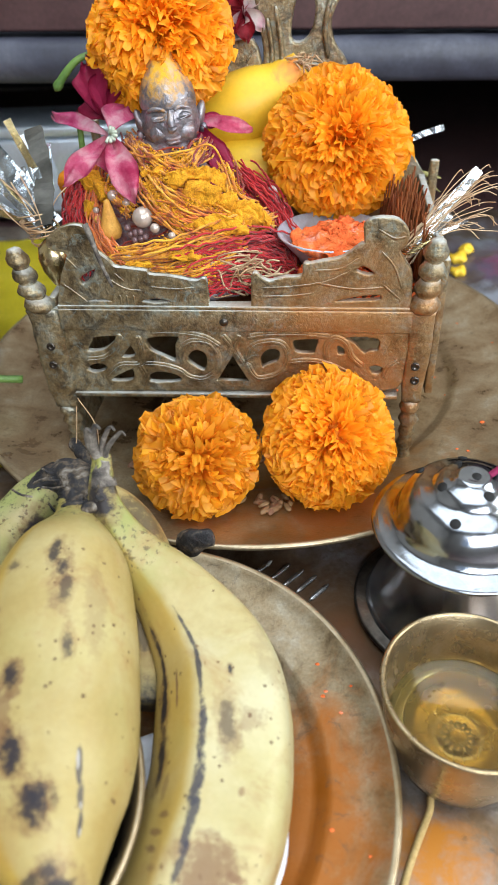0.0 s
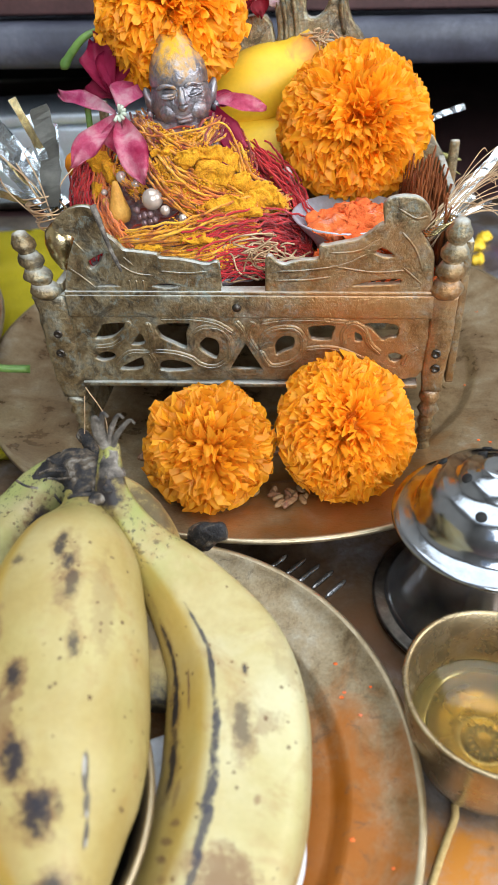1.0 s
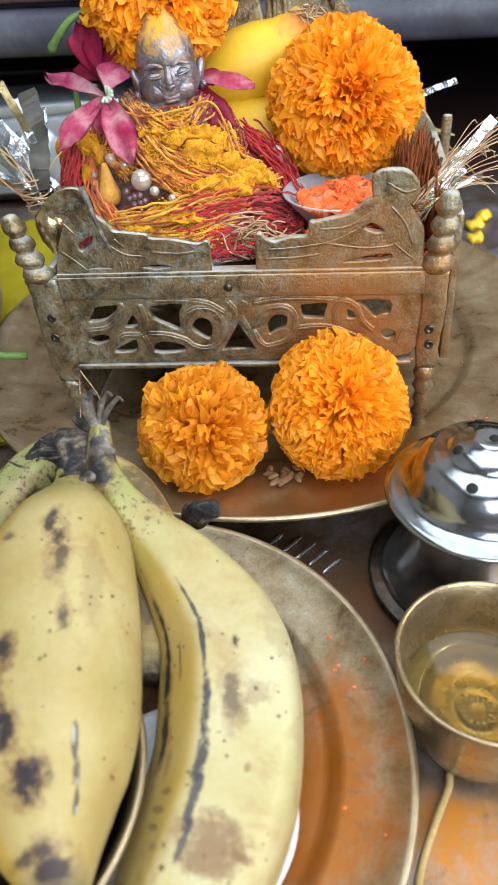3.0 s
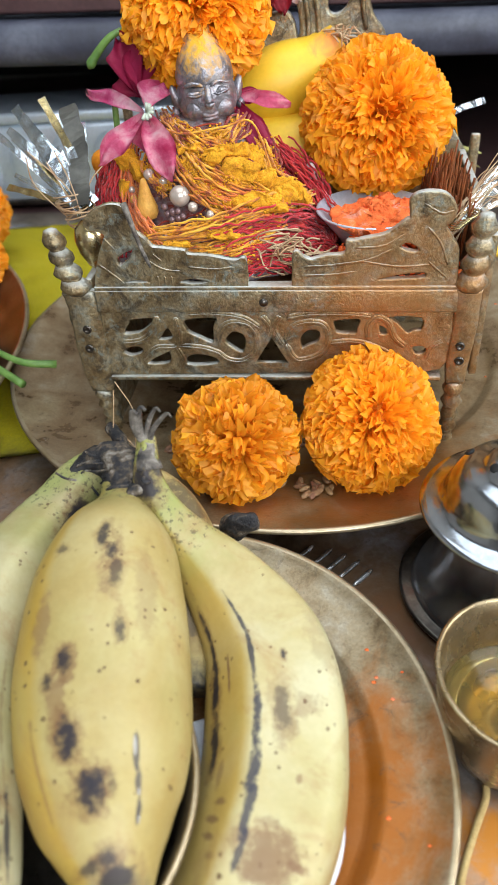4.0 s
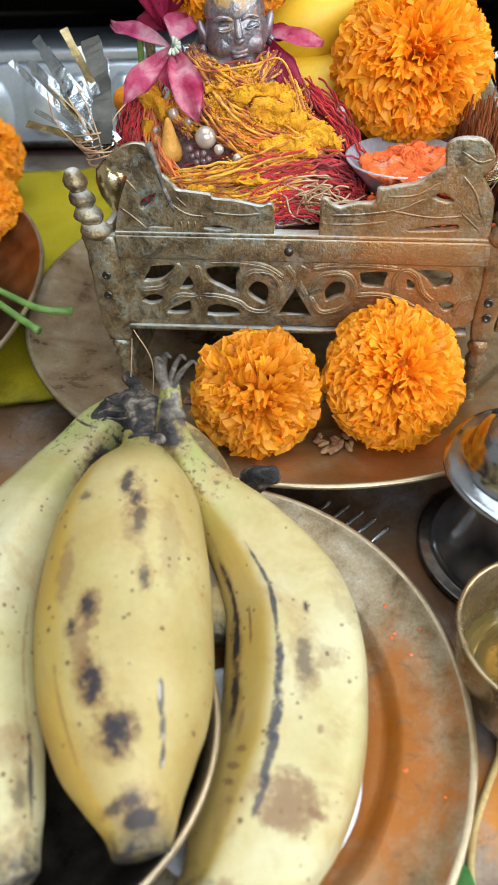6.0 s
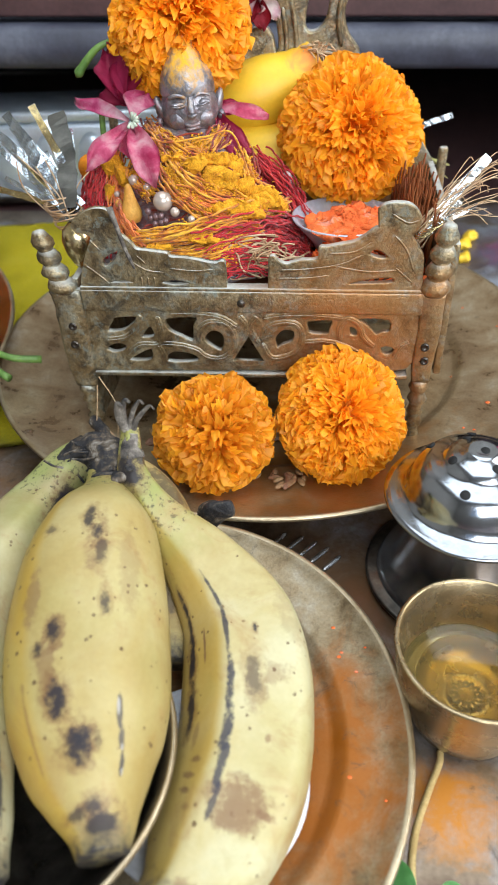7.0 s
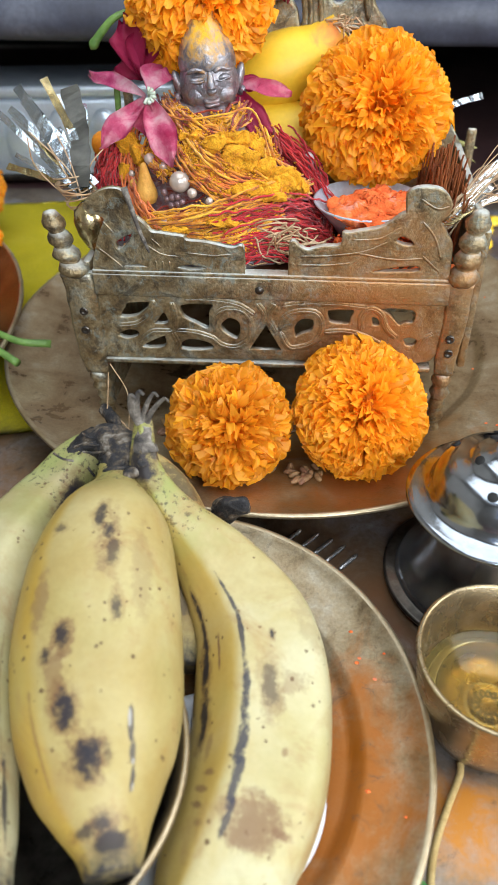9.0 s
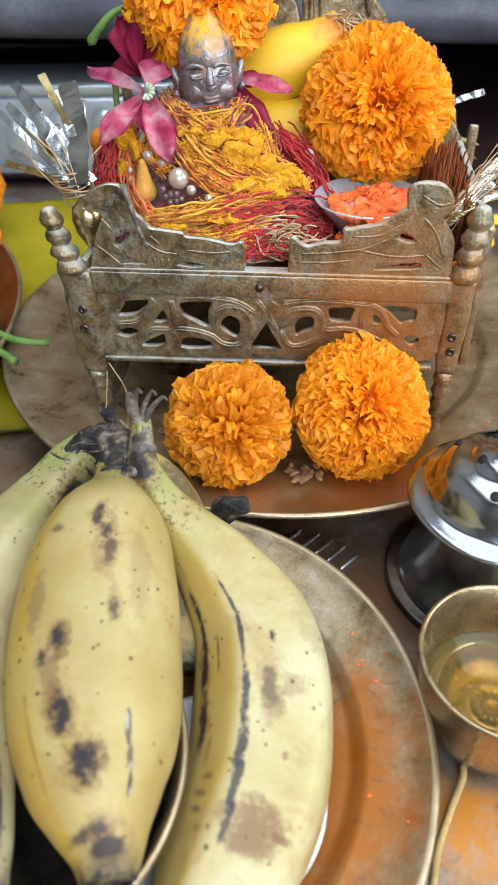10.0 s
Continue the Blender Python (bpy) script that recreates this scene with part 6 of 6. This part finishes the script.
lines = [[TB2 + Vector((0.002 + 0.0009 * k + 0.0042 * math.cos(a), 0.0042 * math.sin(a), 0.003 + 0.0008 * k + 0.0015 * math.cos(a))) for a in np.linspace(0, 2 * math.pi, 20)] for k in range(6)]
strands("binding", lines, 0.0004, FOIL_GOLD, tr_)
back_strip = base("foil_strand", pose(0, 0, 0), "single bent strip of silver foil behind the marigold", "tinsel")
ribbon([(0.078, 0.398, 0.1270), (0.090, 0.400, 0.1312), (0.1010, 0.400, 0.1342)], 0.0032, FOIL, back_strip, 0.2, 9)


def blade(points, width, mat, name, label):
    pts = spline(points, 14)
    bm = tube(pts, [width * w for w in (0.35, 0.6, 0.8, 0.95, 1, 1, 1, 1, 1, 0.95, 0.85, 0.7, 0.5, 0.2)], 8, section=lambda a: 0.25 + 0.75 * abs(math.sin(a)) ** 1.5, up=(0, 0, 1))
    return tagged(part(name, bm, mat), label, "leaf")


blade([(0.080, 0.398, 0.1140), (0.092, 0.400, 0.1105), (0.1030, 0.400, 0.1075)], 0.0026, DRY_LEAF, "dry_leaf", "narrow yellowed leaf behind the throne")
blade([(0.082, 0.402, 0.1120), (0.095, 0.404, 0.1050), (0.1050, 0.405, 0.0980)], 0.0012, DRY_LEAF, "dry_leaf", "narrow yellowed leaf behind the throne")

# ---- things on the side plate and behind ----
for k, line in enumerate((((-0.215, 0.365, 0.040), (-0.1933, 0.3531, 0.037), (-0.1692, 0.3357, 0.036), (-0.1476, 0.3225, 0.0345), (-0.1308, 0.3250, 0.031)),
                          ((-0.212, 0.357, 0.040), (-0.1903, 0.3441, 0.038), (-0.1643, 0.3193, 0.037), (-0.1423, 0.3019, 0.034)), ((-0.205, 0.348, 0.034), (-0.1935, 0.3400, 0.034), (-0.186, 0.330, 0.033)))):
    pts = spline(line, 20)
    tagged(part("green_stalk", tube(pts, np.linspace(0.0014, 0.0022, 20), 10), GREEN), "fresh green flower stem lying over the plate's rim", "stem", "cut flower stems")
_b = bmesh.new()
blob(_b, (-0.2060, 0.3750, 0.0300), 0.0130, (1, 1, 1.0), 30)
for v in _b.verts:
    v.co += 0.0016 * noise.noise_vector(v.co * 180)
tagged(part("dark_ball", _b, STEEL_DARK), "dark grey rough ball on the copper plate", "ball")

steel = base("steel_box", pose(-0.235, 0.66, 0), "ribbed stainless steel container standing in the dark recess", "container")
part("body", box(0.28, 0.075, 0.070, (0, 0.0375, 0.0355), 0.004), STEEL_DULL, steel)
part("lid", box(0.286, 0.080, 0.010, (0, 0.0375, 0.0765), 0.003), STEEL_DULL, steel, "bright flat lid")
for k in range(7):
    _b = bmesh.new()
    blob(_b, (0, 0, 0), 0.017, (0.85, 0.35, 1.55), 24)
    part("bulge", _b, STEEL_DULL, steel, "rounded embossed bulge").location = (-0.117 + 0.039 * k, 0.0, 0.0360)
part("base_rim", box(0.286, 0.08, 0.006, (0, 0.0375, 0.0034), 0.002), STEEL_DARK, steel)

# ---- small things on the tray and plates ----
leaf = base("green_leaf", pose(0.030, 0.058, 0.0), "torn fresh green leaf lying flat on the tray", "leaf")
for k, (x, y, s, a) in enumerate(((0, 0, 0.013, 10), (0.009, -0.002, 0.010, -35), (-0.002, 0.009, 0.012, 70), (0.004, -0.011, 0.013, -80), (0.014, 0.004, 0.011, 15), (-0.004, 0.016, 0.010, 115), (0.016, -0.010, 0.012, -20))):
    bm = bmesh.new()
    nu, nv, rows_ = 6, 10, []
    for j in range(nv + 1):
        v = j / nv
        w = s * 0.55 * math.sin(math.pi * min(0.98, v * 0.93 + 0.05)) ** 0.7
        rows_.append([bm.verts.new((s * (v - 0.3), w * (2 * i / nu - 1), 0.0012 + 0.0022 * abs(2 * i / nu - 1) + 0.0012 * noise.noise(Vector((v * 4, i, k))))) for i in range(nu + 1)])
    for p_, q_ in zip(rows_, rows_[1:]):
        for i in range(nu):
            bm.faces.new((p_[i], p_[i + 1], q_[i + 1], q_[i]))
    bmesh.ops.solidify(bm, geom=list(bm.faces), thickness=0.0003)
    part("leaflet", bm, GREEN_LEAF, leaf).matrix_basis = pose(x, y, 0.0004, 0, 0, a)
pts = spline([(0.0515, 0.1100, 0.0012), (0.0505, 0.1060, 0.0012), (0.0470, 0.1000, 0.0012), (0.0443, 0.0954, 0.0012), (0.0400, 0.0875, 0.0012), (0.0368, 0.0800, 0.0012), (0.0345, 0.0690, 0.0012), (0.0335, 0.045, 0.0012)], 40)
tagged(part("cotton_wick", tube(pts, [0.0012] * 40, 8), WICK), "yellowed cotton string lying beside the plate", "string")
# burnt wick and fibres at the throne's foot
burnt = base("burnt_wick", pose(0, 0, 0), "charred curled wick at the throne's foot", "wick")
_b = tube(spline([(-0.0925, 0.268, 0.0300), (-0.0880, 0.262, 0.0310), (-0.0830, 0.255, 0.0290), (-0.0790, 0.250, 0.0270)], 20), np.r_[0.0012, np.linspace(0.0028, 0.0034, 10), np.linspace(0.003, 0.0012, 9)], 12)
for v in _b.verts:
    v.co += 0.0010 * noise.noise_vector(v.co * 300)
part("char", _b, CHAR, burnt)
lines = []
for k in range(12):
    a = Vector((-0.084 + rnd.gauss(0, 0.003), 0.256 + rnd.gauss(0, 0.003), 0.029))
    lines.append(spline([a, a + Vector((rnd.gauss(0.002, 0.003), rnd.gauss(-0.003, 0.003), rnd.gauss(0, 0.003))), a + Vector((rnd.gauss(0.003, 0.003), rnd.gauss(-0.006, 0.003), rnd.gauss(-0.004, 0.002)))], 10))
lines.append(spline([(-0.0850, 0.268, 0.0560), (-0.0785, 0.266, 0.0400), (-0.0800, 0.262, 0.0210)], 20))
lines.append(spline([(-0.0870, 0.270, 0.0500), (-0.0880, 0.266, 0.0400), (-0.0890, 0.262, 0.0320)], 20))
tagged(strands("fringe", lines, 0.0003, FIBRE, burnt), kind="stuff")
# dried grey sprig over the front crest
pts = spline([(-0.0700, 0.2795, 0.1330), (-0.0680, 0.2785, 0.1255), (-0.0655, 0.2780, 0.1150), (-0.0625, 0.2775, 0.1060)], 24)
tagged(part("dried_sprig", tube(pts, np.r_[np.linspace(0.0014, 0.0008, 18), np.linspace(0.0010, 0.0005, 6)], 8), STEM_GREY), "dried grey flower sprig hanging over the throne's crest", "sprig")

grain_meshes = []
for k in range(3):
    b_ = bmesh.new()
    blob(b_, (0, 0, 0), 0.0017, (2.1 - 0.2 * k, 0.9, 0.75), 10)
    me = bpy.data.meshes.new("grain")
    for f in b_.faces:
        f.smooth = True
    b_.to_mesh(me)
    b_.free()
    me.materials.append(GRAIN)
    grain_meshes.append(me)
grains = base("rice_grains", pose(0, 0, 0), "scattered brown rice grains between the marigolds", "grain")
for k in range(36):
    x, y = rnd.gauss(-0.001, 0.006) + 0.002 * (k % 5), 0.2290 + 0.0022 * (k % 6)
    if k > 15:
        x, y = rnd.uniform(-0.07, 0.06), rnd.uniform(0.262, 0.31)
    z = 0.0130 if math.hypot(x + 0.002, y - 0.362) < 0.112 else 0.0150 + 0.2 * (math.hypot(x + 0.002, y - 0.362) - 0.112)
    piece("grain", grain_meshes[k % 3], grains, pose(x, y, z, 0, rnd.uniform(-10, 10), rnd.uniform(0, 180)))
# specks of vermilion on the plates
_b = bmesh.new()
for k in range(48):
    if k < 40:
        x, y, z = rnd.uniform(0.07, 0.145), rnd.uniform(0.24, 0.40), 0.0
        d = math.hypot(x + 0.002, y - 0.362)
        if d > 0.156:
            continue
        z = 0.0118 if d < 0.112 else 0.0138 + (d - 0.118) * 0.225
    else:
        x, y, z = rnd.uniform(0.012, 0.034), rnd.uniform(0.07, 0.15), 0.0205
        if math.hypot(x + 0.056, y - 0.1118) > 0.09:
            continue
    r = rnd.uniform(0.0003, 0.0007) * (2.2 if k % 17 == 0 else 1)
    bmesh.ops.create_icosphere(_b, subdivisions=1, radius=r, matrix=Matrix.Translation((x, y, z)) @ Matrix.Diagonal((1.4, 1, 0.5, 1)))
tagged(part("powder_specks", _b, SINDOOR), "specks of vermilion powder scattered on the plates", "powder", kind="stuff")
# yellow blossoms fallen behind the plate
for x, y, r in ((0.158, 0.5285, 0.007), (0.1530, 0.5050, 0.006), (0.168, 0.545, 0.006)):
    _b = bmesh.new()
    blob(_b, (0, 0, 0), r, (1, 1, 0.55), 18)
    for v in _b.verts:
        v.co += 0.003 * noise.noise_vector(v.co * 220 + Vector((x * 50, 0, 0)))
    tagged(part("yellow_blossom", _b, YELLOW_SKIN), "crumpled yellow blossom on the tray", "flower", "fallen yellow blossoms").location = (x, y, r * 0.5)
